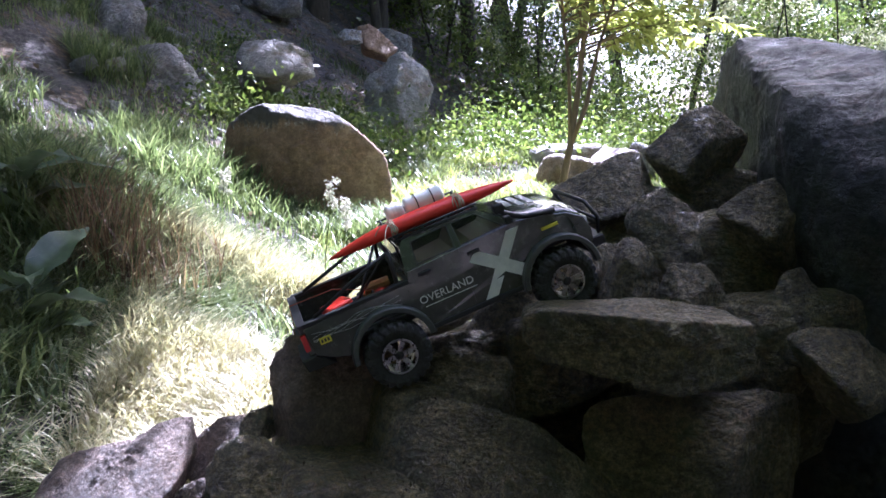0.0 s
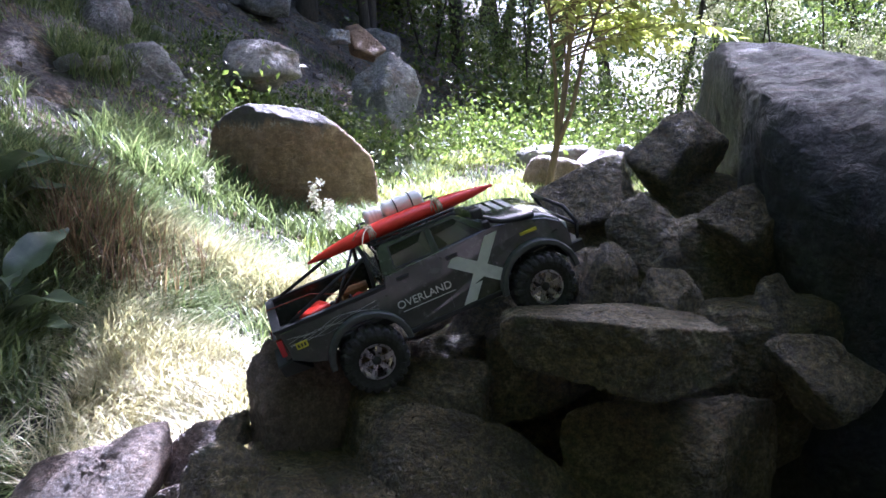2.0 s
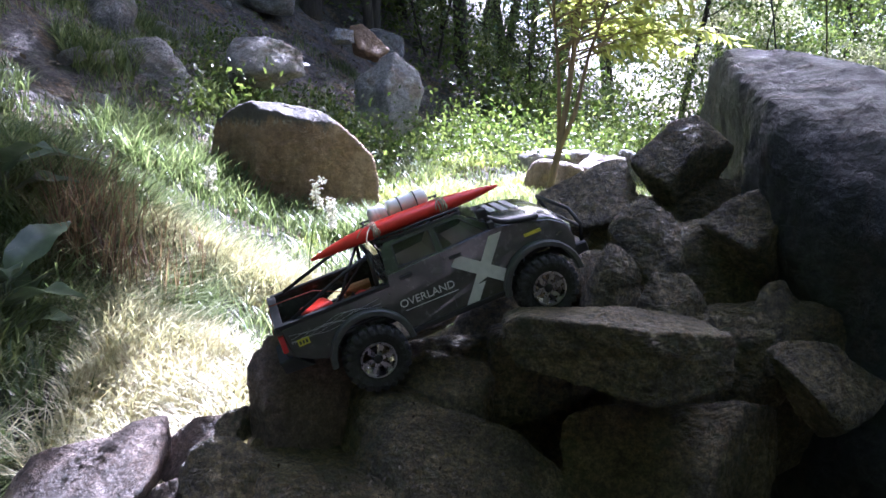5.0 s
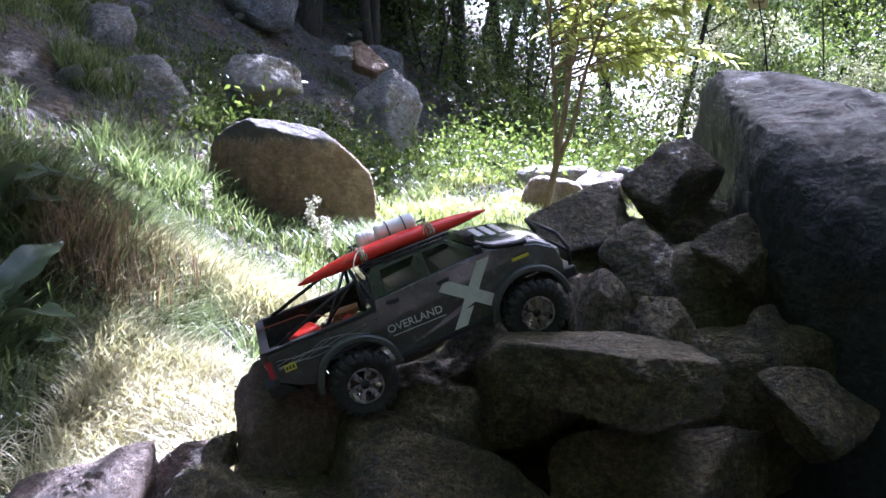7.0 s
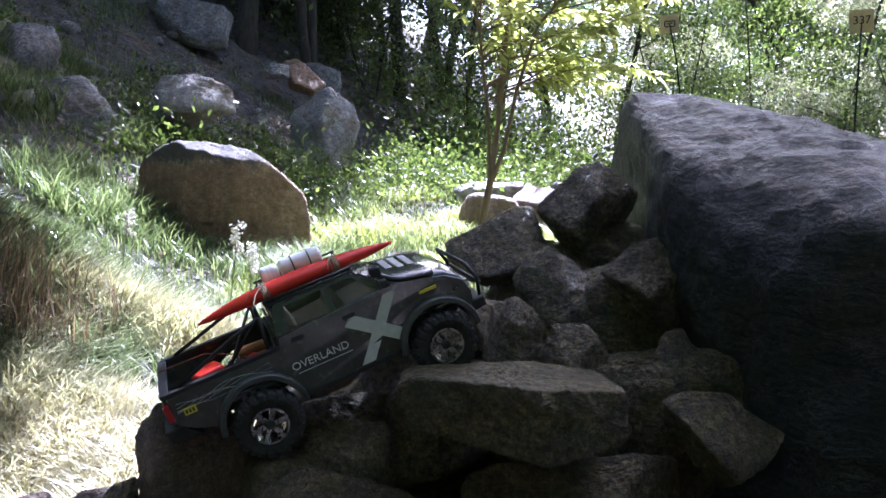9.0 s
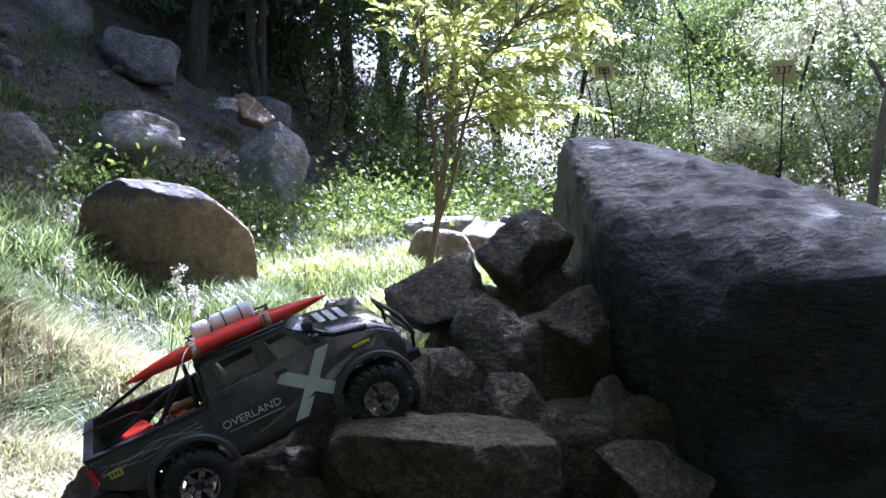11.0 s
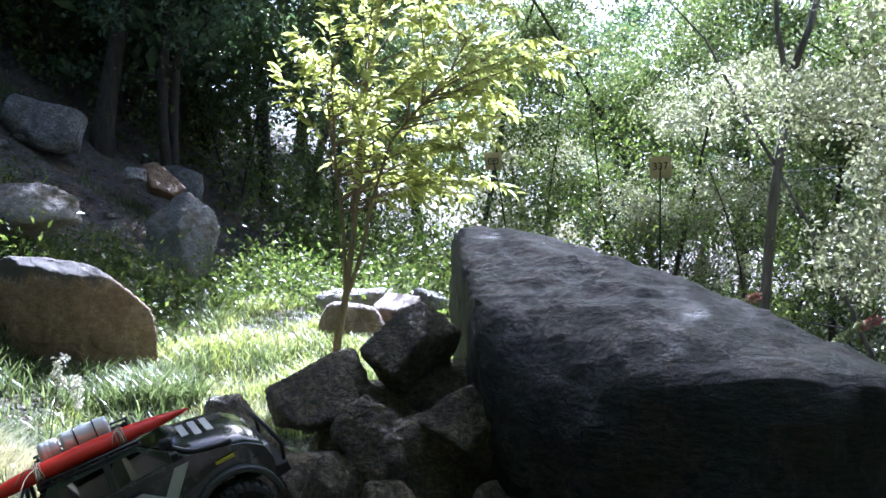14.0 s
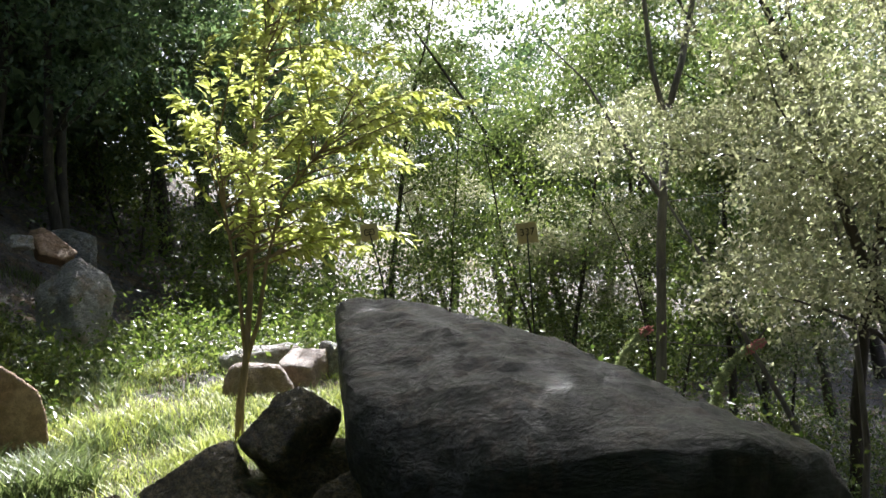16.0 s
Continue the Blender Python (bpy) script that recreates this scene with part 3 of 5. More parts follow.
far_rocks = [
    ((-2.02, 9.70, 2.78), (0.76, 0.5, 0.50), (0, 10, 0), 60, "greyish brown stone high on the far slope", M_SLOPESTONE),
    ((-3.05, 9.90, 3.20), (0.85, 0.6, 0.70), (0, 25, 0), 61, "tall grey stone on the far slope", M_SLOPESTONE),
    ((0.98, 6.25, 0.79), (0.46, 0.40, 0.30), (0, 10, 20), 52, "low brownish angular stone behind the sapling", M_PINKSTONE),
    ((1.38, 6.50, 0.82), (0.42, 0.36, 0.28), (0, -12, 50), 55, "brownish flat-topped stone behind the sapling", M_PINKSTONE),
    ((1.72, 6.60, 0.86), (0.36, 0.32, 0.30), (0, 6, 10), 56, "grey broken stone among brown ones", M_SLOPESTONE),
    ((1.10, 7.10, 0.86), (0.70, 0.5, 0.34), (0, 0, 0), 53, "flat sunlit stone in the clearing", M_PALE),
    ((-0.72, 11.00, 2.20), (0.60, 0.5, 0.60), (0, 10, 0), 54, "rounded dark boulder under the trees", M_SLOPESTONE),
]
for c, dims, turn, seed, label, mat in far_rocks:
    rock("boulder", c, dims, turn, seed, label, mat, "boulder", SLOPE, cuts=7, rough=0.05, edge=15, sub=4, taper=0.2)

# ---- the model truck ----
M_PAINT = plain("truck_paint", (0.036, 0.041, 0.032), 0.22, vary=0.25, scale=60, coat=1.0)
M_TRIM = plain("black_trim", (0.012, 0.012, 0.013), 0.45, vary=0.3)
M_FLARE = plain("grey_flare", (0.062, 0.066, 0.062), 0.38, vary=0.3)
M_RUBBER = plain("tyre_rubber", (0.016, 0.015, 0.014), 0.8, vary=0.5, scale=140, bumpy=0.002)
M_CHROME = plain("brushed_rim", (0.42, 0.42, 0.425), 0.28, 1.0, scale=120)
M_RED = plain("red_plastic", (0.72, 0.035, 0.014), 0.38, vary=0.12, scale=50)
M_WHITE = plain("white_plastic", (0.80, 0.80, 0.80), 0.5, vary=0.06)
M_DECAL = plain("white_decal", (0.62, 0.62, 0.60), 0.45, vary=0.12, scale=70)
M_YELLOW = plain("yellow_tag", (0.62, 0.55, 0.03), 0.5)
M_TAIL = plain("tail_lamp", (0.45, 0.02, 0.02), 0.2, coat=0.5)
M_LENS = plain("lamp_lens", (0.55, 0.55, 0.55), 0.1, 0.3)
M_ROPE = plain("hemp_cord", (0.42, 0.34, 0.23), 0.85, vary=0.3, scale=400)
M_WOOD = plain("split_wood", (0.40, 0.20, 0.08), 0.7, vary=0.35, scale=120)
M_SEAT = plain("seat_tan", (0.13, 0.112, 0.08), 0.7)


def glass(name, tint, rough=0.03):
    m, t, p = nodes(name)
    p.inputs["Base Color"].default_value = (*tint, 1)
    p.inputs["Roughness"].default_value = rough
    p.inputs["Transmission Weight"].default_value = 1.0
    p.inputs["IOR"].default_value = 1.35
    return m


M_GLASS = glass("tinted_glass", (0.86, 0.88, 0.80), 0.04)


def join(bm, other):
    me = bpy.data.meshes.new("tmp")
    other.to_mesh(me)
    other.free()
    bm.from_mesh(me)
    bpy.data.meshes.remove(me)
    return bm


def box(lo, hi, bevel=0.0015):
    bm = bmesh.new()
    bmesh.ops.create_cube(bm, size=1)
    for v in bm.verts:
        v.co = Vector([l + (h - l) * (c + 0.5) for l, h, c in zip(lo, hi, v.co)])
    if bevel:
        bmesh.ops.bevel(bm, geom=bm.edges[:], offset=bevel, segments=2, affect='EDGES', profile=0.6)
    return bm


def plate(points, y0, y1, bevel=0.001, lean=0.0, z0=0.0):
    """A flat panel with the outline points (x, z), from y0 to y1; lean tips its upper part inwards."""
    bm = bmesh.new()
    sg = 1 if (y0 + y1) > 0 else -1
    rings = [[bm.verts.new((x, y - sg * lean * max(0, z - z0), z)) for x, z in points] for y in (y0, y1)]
    bm.faces.new(rings[0])
    bm.faces.new(rings[1][::-1])
    n = len(points)
    for i in range(n):
        bm.faces.new((rings[0][i], rings[1][i], rings[1][(i + 1) % n], rings[0][(i + 1) % n]))
    bmesh.ops.recalc_face_normals(bm, faces=bm.faces[:])
    if bevel:
        edges = [e for e in bm.edges if abs(e.verts[0].co.y - e.verts[1].co.y) < 0.004]
        bmesh.ops.bevel(bm, geom=edges, offset=bevel, segments=1, affect='EDGES')
    return bm


def loft(sections, cap=True):
    """A skin over cross-sections that all have the same number of points."""
    bm = bmesh.new()
    rings = [[bm.verts.new(p) for p in s] for s in sections]
    n = len(rings[0])
    for a, b in zip(rings, rings[1:]):
        for i in range(n):
            bm.faces.new((a[i], a[(i + 1) % n], b[(i + 1) % n], b[i]))
    if cap:
        bm.faces.new(rings[0][::-1])
        bm.faces.new(rings[-1])
    bmesh.ops.recalc_face_normals(bm, faces=bm.faces[:])
    return bm


def pipe(points, r, sides=8):
    return tube(bmesh.new(), points, [r] * len(points), sides)


def arc(cx, cz, r, a0, a1, n):
    return [(cx + r * math.cos(radians(a)), cz + r * math.sin(radians(a))) for a in (a0 + (a1 - a0) * k / (n - 1) for k in range(n))]


def flat_part(name, bm, material, parent, label=""):
    return part(name, bm, material, parent, label, smooth=False)


def lettering(name, text, size, m, material, parent, label="", depth=0.0006):
    cu = bpy.data.curves.new(name, 'FONT')
    cu.body, cu.size, cu.extrude = text, size, depth
    cu.align_x, cu.align_y = 'CENTER', 'CENTER'
    tmp = bpy.data.objects.new("tmp", cu)
    me = bpy.data.meshes.new_from_object(tmp)
    bpy.data.objects.remove(tmp)
    me.materials.clear()
    me.materials.append(material)
    ob = new(name, me)
    ob.parent = parent
    ob.matrix_local = m
    return tagged(ob, label)


WR, WX, WY = 0.058, 0.162, 0.098


def tyre_bm():
    """A knobbly crawler tyre round the y axis: one skin whose tread blocks stand proud."""
    bm = bmesh.new()
    prof = [(0.031, -0.019), (0.040, -0.023), (0.047, -0.0238), (0.0525, -0.0225), (0.0545, -0.020), (0.0555, -0.0095), (0.0555, -0.0075), (0.0555, 0.0075), (0.0555, 0.0095), (0.0545, 0.020), (0.0525, 0.0225), (0.047, 0.0238), (0.040, 0.023), (0.031, 0.019)]
    outer, middle = (3, 4, 5, 8, 9, 10), (6, 7)
    n = 22 * 6
    rings = []
    for k in range(n):
        a = math.tau * k / n
        ring = []
        for i, (r, y) in enumerate(prof):
            ph = (k + (3 if i in middle else 0)) % 6
            if i in outer or i in middle:
                r = r + (0.0030 if ph < 4 else -0.0012)
            elif i in (2, 11) and ph < 3:
                y *= 1.05
            ring.append(bm.verts.new((r * math.cos(a), y, r * math.sin(a))))
        rings.append(ring)
    for k in range(n):
        for i in range(len(prof)):
            j = (i + 1) % len(prof)
            bm.faces.new((rings[k][i], rings[k][j], rings[(k + 1) % n][j], rings[(k + 1) % n][i]))
    bmesh.ops.recalc_face_normals(bm, faces=bm.faces[:])
    return bm


def rim_bm(side):
    """A six-spoke rim; side -1 faces -y."""
    bm = bmesh.new()
    n = 30
    prof = [(0.0315, 0.020), (0.0315, 0.023), (0.0285, 0.023), (0.0265, 0.014), (0.0265, -0.015), (0.0315, -0.018)]
    rings = [[bm.verts.new((r * math.cos(a), y * side, r * math.sin(a))) for r, y in prof] for a in (math.tau * k / n for k in range(n))]
    for k in range(n):
        for i in range(len(prof) - 1):
            bm.faces.new((rings[k][i], rings[k][i + 1], rings[(k + 1) % n][i + 1], rings[(k + 1) % n][i]))
    for k in range(6):
        b = bmesh.new()
        bmesh.ops.create_cube(b, size=1)
        for v in b.verts:
            outer = v.co.x > 0
            v.co = Vector(((0.0285 if outer else 0.006), side * (0.0165 if v.co.y * side > 0 else 0.0125) + side * (0.002 if outer else 0.0), (0.0052 if outer else 0.0034) * (1 if v.co.z > 0 else -1)))
        b.transform(Matrix.Rotation(math.tau * k / 6, 4, 'Y'))
        join(bm, b)
    bmesh.ops.recalc_face_normals(bm, faces=bm.faces[:])
    return bm


def cab_part(name, bm, material, parent, label=""):
    """A part of the cab, which stands forward and low on the body."""
    for v in bm.verts:
        v.co.x += 0.006
        if v.co.z > 0.184:
            v.co.z = 0.184 + (v.co.z - 0.184) * 0.74
    return part(name, bm, material, parent, label, smooth=False)


def model_truck(m):
    t = new("model_truck")
    t.matrix_world = m
    tagged(t, "dark green scale-model pickup truck, muddy, climbing the rocks", "model truck")
    # lower sides with wheel arches, left and right
    A = 0.066
    side = [(-0.290, 0.112), (-0.294, 0.162), (-0.200, 0.166), (-0.102, 0.168), (-0.098, 0.183), (0.02, 0.188), (0.105, 0.192), (0.150, 0.186), (0.205, 0.170), (0.232, 0.152), (0.240, 0.125), (0.238, 0.100)]
    side += arc(WX, 0.068, A, 12, 168, 13) + [(WX - A - 0.006, 0.076), (-WX + A + 0.006, 0.076)] + arc(-WX, 0.068, A, 12, 168, 13) + [(-0.262, 0.095)]
    for sg in (-1, 1):
        body = part("side_panel", plate(side[::-1], sg * 0.091, sg * 0.097, 0.0012, 0.10, 0.13), M_PAINT, t, smooth=False)
    # fender flares
    for cx in (-WX, WX):
        for sg in (-1, 1):
            o = arc(cx, 0.068, A + 0.010, 0, 180, 15) + arc(cx, 0.068, A - 0.001, 180, 0, 15)
            flat_part("fender_flare", plate(o, sg * 0.094, sg * 0.111, 0.002), M_FLARE if cx < 0 else M_FLARE, t, "grey plastic flare")
    # bed
    flat_part("bed_floor", box((-0.290, -0.090, 0.108), (-0.102, 0.090, 0.113)), M_TRIM, t)
    for k in range(11):
        flat_part("floor_rib", box((-0.286, -0.080 + k * 0.0155, 0.1132), (-0.104, -0.074 + k * 0.0155, 0.1155), 0), M_FLARE, t)
    for sg in (-1, 1):
        flat_part("bed_rail", box((-0.296, sg * 0.088 - 0.006, 0.163), (-0.100, sg * 0.088 + 0.006, 0.1695)), M_TRIM, t)
    gate = flat_part("tailgate", plate([(-0.300, 0.112), (-0.302, 0.166), (-0.290, 0.166), (-0.289, 0.112)], -0.088, 0.088), M_PAINT, t)
    flat_part("gate_edge", box((-0.303, -0.090, 0.164), (-0.288, 0.090, 0.1685)), M_TRIM, gate)
    flat_part("bed_front_wall", box((-0.107, -0.088, 0.112), (-0.101, 0.088, 0.172)), M_PAINT, t)
    for sg in (-1, 1):
        flat_part("tail_light", box((-0.3035, sg * 0.0895 - 0.006, 0.122), (-0.294, sg * 0.0895 + 0.006, 0.152)), M_TAIL, t, "red tail light")
    flat_part("rear_bumper", plate([(-0.262, 0.083), (-0.312, 0.086), (-0.316, 0.108), (-0.290, 0.110)], -0.092, 0.092, 0.002), M_TRIM, t)
    # cab
    for sg in (-1, 1):
        y0, y1 = sg * 0.0845, sg * 0.0905
        up = (0.30, 0.186)
        for nm, pts in (("rear_pillar", [(-0.105, 0.184), (-0.098, 0.240), (-0.078, 0.244), (-0.080, 0.186)]),
                        ("centre_pillar", [(-0.012, 0.188), (-0.010, 0.246), (0.000, 0.246), (0.002, 0.188)]),
                        ("front_pillar", [(0.082, 0.192), (0.040, 0.246), (0.052, 0.246), (0.104, 0.192)]),
                        ("roof_rail", [(-0.098, 0.236), (-0.090, 0.250), (0.048, 0.250), (0.050, 0.241), (-0.02, 0.243)])):
            cab_part(nm, plate(pts, y0, y1, 0.0008, *up), M_PAINT, t)
        for nm, pts in (("rear_window", [(-0.082, 0.190), (-0.078, 0.240), (-0.009, 0.243), (-0.010, 0.190)]), ("front_window", [(-0.001, 0.190), (-0.001, 0.243), (0.044, 0.243), (0.084, 0.194)])):
            g = cab_part("side_window", plate(pts, sg * 0.0865, sg * 0.0880, 0, *up), M_GLASS, t, "tinted side window")
            g.visible_shadow = False
            fr = [((p[0]), p[1]) for p in pts]
            mid = (sum(p[0] for p in fr) / 4, sum(p[1] for p in fr) / 4)
            b = bmesh.new()
            ring = fr + [fr[0]]
            for (xa, za), (xb, zb) in zip(ring, ring[1:]):
                join(b, pipe([(xa, sg * (0.0895 - 0.30 * max(0, za - 0.186)), za), (xb, sg * (0.0895 - 0.30 * max(0, zb - 0.186)), zb)], 0.0017, 5))
            cab_part("window_seal", b, M_TRIM, t, "black rubber window seal")
    cab_part("roof", loft([[(x, -w, z), (x, -w * 0.8, z + 0.006), (x, w * 0.8, z + 0.006), (x, w, z), (x, w, z - 0.004), (x, -w, z - 0.004)] for x, w, z in ((-0.100, 0.070, 0.244), (-0.06, 0.073, 0.249), (0.0, 0.073, 0.250), (0.052, 0.070, 0.246))]), M_PAINT, t)
    ws = cab_part("windshield", loft([[(0.050, -0.068, 0.246), (0.050, 0.068, 0.246), (0.0515, 0.068, 0.2475), (0.0515, -0.068, 0.2475)], [(0.108, -0.084, 0.196), (0.108, 0.084, 0.196), (0.110, 0.084, 0.198), (0.110, -0.084, 0.198)]]), M_GLASS, t, "tinted windscreen")
    ws.visible_shadow = False
    rw = cab_part("back_window", box((-0.1035, -0.070, 0.190), (-0.1005, 0.070, 0.236), 0), M_GLASS, t)
    rw.visible_shadow = False
    cab_part("back_wall", box((-0.1065, -0.086, 0.168), (-0.1000, 0.086, 0.190)), M_PAINT, t)
    cab_part("interior", loft([[(x, -0.080, 0.14), (x, 0.080, 0.14), (x, 0.080, z), (x, -0.080, z)] for x, z in ((-0.098, 0.188), (-0.09, 0.20), (-0.07, 0.19), (-0.06, 0.16), (0.0, 0.165), (0.02, 0.195), (0.03, 0.165), (0.08, 0.17), (0.10, 0.192))]), M_SEAT, t, "dull grey cabin seats")
    # bonnet: a crowned skin with a raised centre
    sec = []
    for x, z, w in ((0.098, 0.197, 0.090), (0.13, 0.194, 0.091), (0.17, 0.188, 0.091), (0.205, 0.178, 0.089), (0.228, 0.163, 0.086), (0.238, 0.146, 0.083)):
        sec.append([(x, w * c, z + h) for c, h in ((-1, -0.012), (-0.97, -0.003), (-0.72, 0.0), (-0.66, 0.004), (0, 0.006), (0.66, 0.004), (0.72, 0.0), (0.97, -0.003), (1, -0.012))] + [(x, w * 0.9, z - 0.02), (x, -w * 0.9, z - 0.02)])
    hood = part("bonnet", loft(sec), M_PAINT, t, "glossy bonnet with a raised centre")
    for row, (x, w) in enumerate(((0.128, 0.030), (0.148, 0.038), (0.168, 0.034))):
        z = 0.2015 - row * 0.0036
        b = bmesh.new()
        rnd = random.Random(row)
        y = -w
        while y < w:
            s = rnd.uniform(0.005, 0.009)
            bb = box((x - 0.006, y, z + 0.0003), (x + 0.006, y + s * 0.7, z + 0.0012), 0)
            bb.transform(Matrix.Translation((x, 0, z)) @ Matrix.Rotation(radians(8 + 2 * row), 4, 'Y') @ Matrix.Translation((-x, 0, -z)))
            join(b, bb)
            y += s
        flat_part("decal_bar", b, M_DECAL, hood, "row of pale unreadable lettering")
    flat_part("grille", box((0.232, -0.058, 0.108), (0.243, 0.058, 0.146)), M_TRIM, t)
    for k in range(4):
        flat_part("grille_bar", box((0.243, -0.055, 0.112 + k * 0.009), (0.2455, 0.055, 0.115 + k * 0.009), 0), M_FLARE, t)
    for sg in (-1, 1):
        flat_part("headlight", box((0.226, sg * 0.074 - 0.014, 0.122), (0.2415, sg * 0.074 + 0.014, 0.148), 0.003), M_LENS, t, "clear headlight")
    flat_part("front_bumper", plate([(0.225, 0.082), (0.232, 0.106), (0.262, 0.104), (0.264, 0.086)], -0.090, 0.090, 0.002), M_TRIM, t)
    part("bull_bar", join(pipe([(0.258, -0.075, 0.095), (0.264, -0.078, 0.135), (0.252, -0.070, 0.168), (0.250, 0.070, 0.168), (0.264, 0.078, 0.135), (0.258, 0.075, 0.095)], 0.0036), pipe([(0.266, -0.078, 0.128), (0.266, 0.078, 0.128)], 0.003)), M_TRIM, t, "black tubular bull bar")
    # snorkel up the front pillar and its cowl
    part("snorkel", join(pipe([(0.185, -0.092, 0.184), (0.150, -0.097, 0.190), (0.126, -0.098, 0.196), (0.112, -0.096, 0.203), (0.098, -0.086, 0.212), (0.092, -0.083, 0.218)], 0.0050), box((0.082, -0.092, 0.214), (0.101, -0.076, 0.231), 0.004)), M_TRIM, t, "black snorkel pipe")
    flat_part("side_mirror", box((0.090, -0.110, 0.196), (0.102, -0.095, 0.210), 0.003), M_TRIM, t)
    flat_part("side_mirror", box((0.090, 0.095, 0.196), (0.102, 0.110, 0.210), 0.003), M_TRIM, t)
    # doors: seams, handles, decals
    for sg in (-1, 1):
        for x in (-0.094, -0.002, 0.088):
            flat_part("door_seam", plate([(x, 0.084), (x + 0.002, 0.186), (x + 0.0032, 0.186), (x + 0.0012, 0.084)], sg * 0.0966, sg * 0.0978, 0, 0.10, 0.13), M_TRIM, t)
        flat_part("sill", box((-0.094, sg * 0.095 - 0.006, 0.070), (0.090, sg * 0.095 + 0.006, 0.079), 0.002), M_TRIM, t, "black rock slider")
        for x in (-0.080, 0.012):
            flat_part("door_handle", box((x, sg * 0.0955 - 0.0025, 0.168), (x + 0.022, sg * 0.0955 + 0.0025, 0.1735), 0.001), M_TRIM, t)
    for pts in ([(0.010, 0.156), (0.026, 0.172), (0.116, 0.106), (0.100, 0.090)], [(0.016, 0.080), (0.040, 0.080), (0.114, 0.182), (0.090, 0.182)]):
        flat_part("decal", plate(pts, -0.0973, -0.0985, 0, 0.10, 0.13), M_DECAL, t, "wide pale letter X on the door")
    lettering("decal", "OVERLAND", 0.0195, Matrix.Translation((-0.044, -0.0980, 0.1265)) @ pose(0, 0, 0, 90, 0, 0), M_DECAL, t, "white lettering OVERLAND on the door")
    flat_part("decal", plate([(-0.088, 0.1130), (0.010, 0.1130), (0.010, 0.1140), (-0.088, 0.1140)], -0.0972, -0.0982, 0), M_DECAL, t, "thin white line")
    tag = flat_part("tag", box((-0.276, -0.0995, 0.126), (-0.256, -0.0975, 0.138), 0), M_YELLOW, t, "yellow sticker with dark bars")
    for k in range(3):
        flat_part("tag_bar", box((-0.2735 + k * 0.0055, -0.1003, 0.129), (-0.2700 + k * 0.0055, -0.0993, 0.135), 0), M_TRIM, tag)
    flat_part("tag", box((0.150, -0.1005, 0.158), (0.182, -0.0965, 0.163), 0), M_YELLOW, t, "yellow sticker")
    # contour-line sticker of the bed side
    for k in range(6):
        pts = [(-0.285 + 0.016 * j, -0.0982, 0.145 + 0.004 * k * 0.8 - 0.012 + 0.007 * math.sin(j * 0.9 + k * 0.5) * math.cos(j * 0.35 + k)) for j in range(11)]
        part("contour_line", pipe(pts, 0.00028, 3), M_DECAL, t, "thin pale contour lines")
    # chassis, axles, links
    for sg in (-1, 1):
        flat_part("chassis_rail", box((-0.270, sg * 0.028 - 0.005, 0.076), (0.240, sg * 0.028 + 0.005, 0.092)), M_TRIM, t)
    for x in (-WX, WX):
        part("axle", join(pipe([(x, -0.080, WR), (x, 0.080, WR)], 0.009), join(bmesh.new(), box((x - 0.016, -0.018, WR - 0.016), (x + 0.016, 0.018, WR + 0.016), 0.006))), M_TRIM, t)
        for sg in (-1, 1):
            part("shock_absorber", join(pipe([(x, sg * 0.058, WR + 0.005), (x - 0.02, sg * 0.05, 0.118)], 0.0065), pipe([(x, sg * 0.058, WR - 0.002), (x - 0.02, sg * 0.05, 0.13)], 0.003)), M_CHROME, t)
    tyre, rims = tyre_bm(), {s: rim_bm(s) for s in (-1, 1)}
    tm = bpy.data.meshes.new("tyre")
    tyre.to_mesh(tm)
    tyre.free()
    tm.materials.append(M_RUBBER)
    rm = {}
    for s, b in rims.items():
        rm[s] = bpy.data.meshes.new("rim")
        b.to_mesh(rm[s])
        b.free()
        rm[s].materials.append(M_CHROME)
    for x in (-WX, WX):
        for sg in (-1, 1):
            w = new("wheel")
            w.parent = t
            w.matrix_local = pose(x, sg * WY, WR)
            ty = new("tyre", tm)
            ri = new("rim", rm[sg])
            hb = mesh_ob("hub", tube(bmesh.new(), [(0, -0.012 * sg, 0), (0, 0.016 * sg, 0), (0, 0.019 * sg, 0)], (0.010, 0.0085, 0.006), 10), M_TRIM)
            for o, lb in ((ty, "knobbly black tyre"), (ri, "six-spoke silver rim"), (hb, "")):
                o.parent = w
                tagged(o, lb)
    # roof rack with its rails
    rack = new("roof_rack")
    rack.parent = t
    for sg in (-1, 1):
        part("rail", pipe([(-0.096, sg * 0.068, 0.2345), (0.060, sg * 0.068, 0.2345)], 0.0030), M_TRIM, rack)
        part("rail", pipe([(-0.096, sg * 0.070, 0.2425), (0.060, sg * 0.070, 0.2425)], 0.0022), M_TRIM, rack)
        for x in (-0.09, -0.042, 0.008, 0.056):
            part("post", pipe([(x, sg * 0.066, 0.226), (x, sg * 0.069, 0.2435)], 0.0024), M_TRIM, rack)
    for k in range(9):
        part("slat", pipe([(-0.095 + k * 0.019, -0.068, 0.2345), (-0.095 + k * 0.019, 0.068, 0.2345)], 0.0022), M_TRIM, rack)
    # roll bar over the bed
    for sg in (-1, 1):
        part("roll_bar", pipe([(-0.118, sg * 0.078, 0.168), (-0.114, sg * 0.068, 0.217), (-0.114, sg * 0.03, 0.224), (-0.114, 0, 0.224)], 0.0038), M_TRIM, t)
        part("roll_bar", pipe([(-0.114, sg * 0.064, 0.220), (-0.165, sg * 0.070, 0.207), (-0.27, sg * 0.082, 0.170)], 0.0034), M_TRIM, t)
        part("roll_bar", pipe([(-0.114, sg * 0.05, 0.218), (-0.205, -sg * 0.02, 0.118)], 0.0028), M_TRIM, t)
    return t


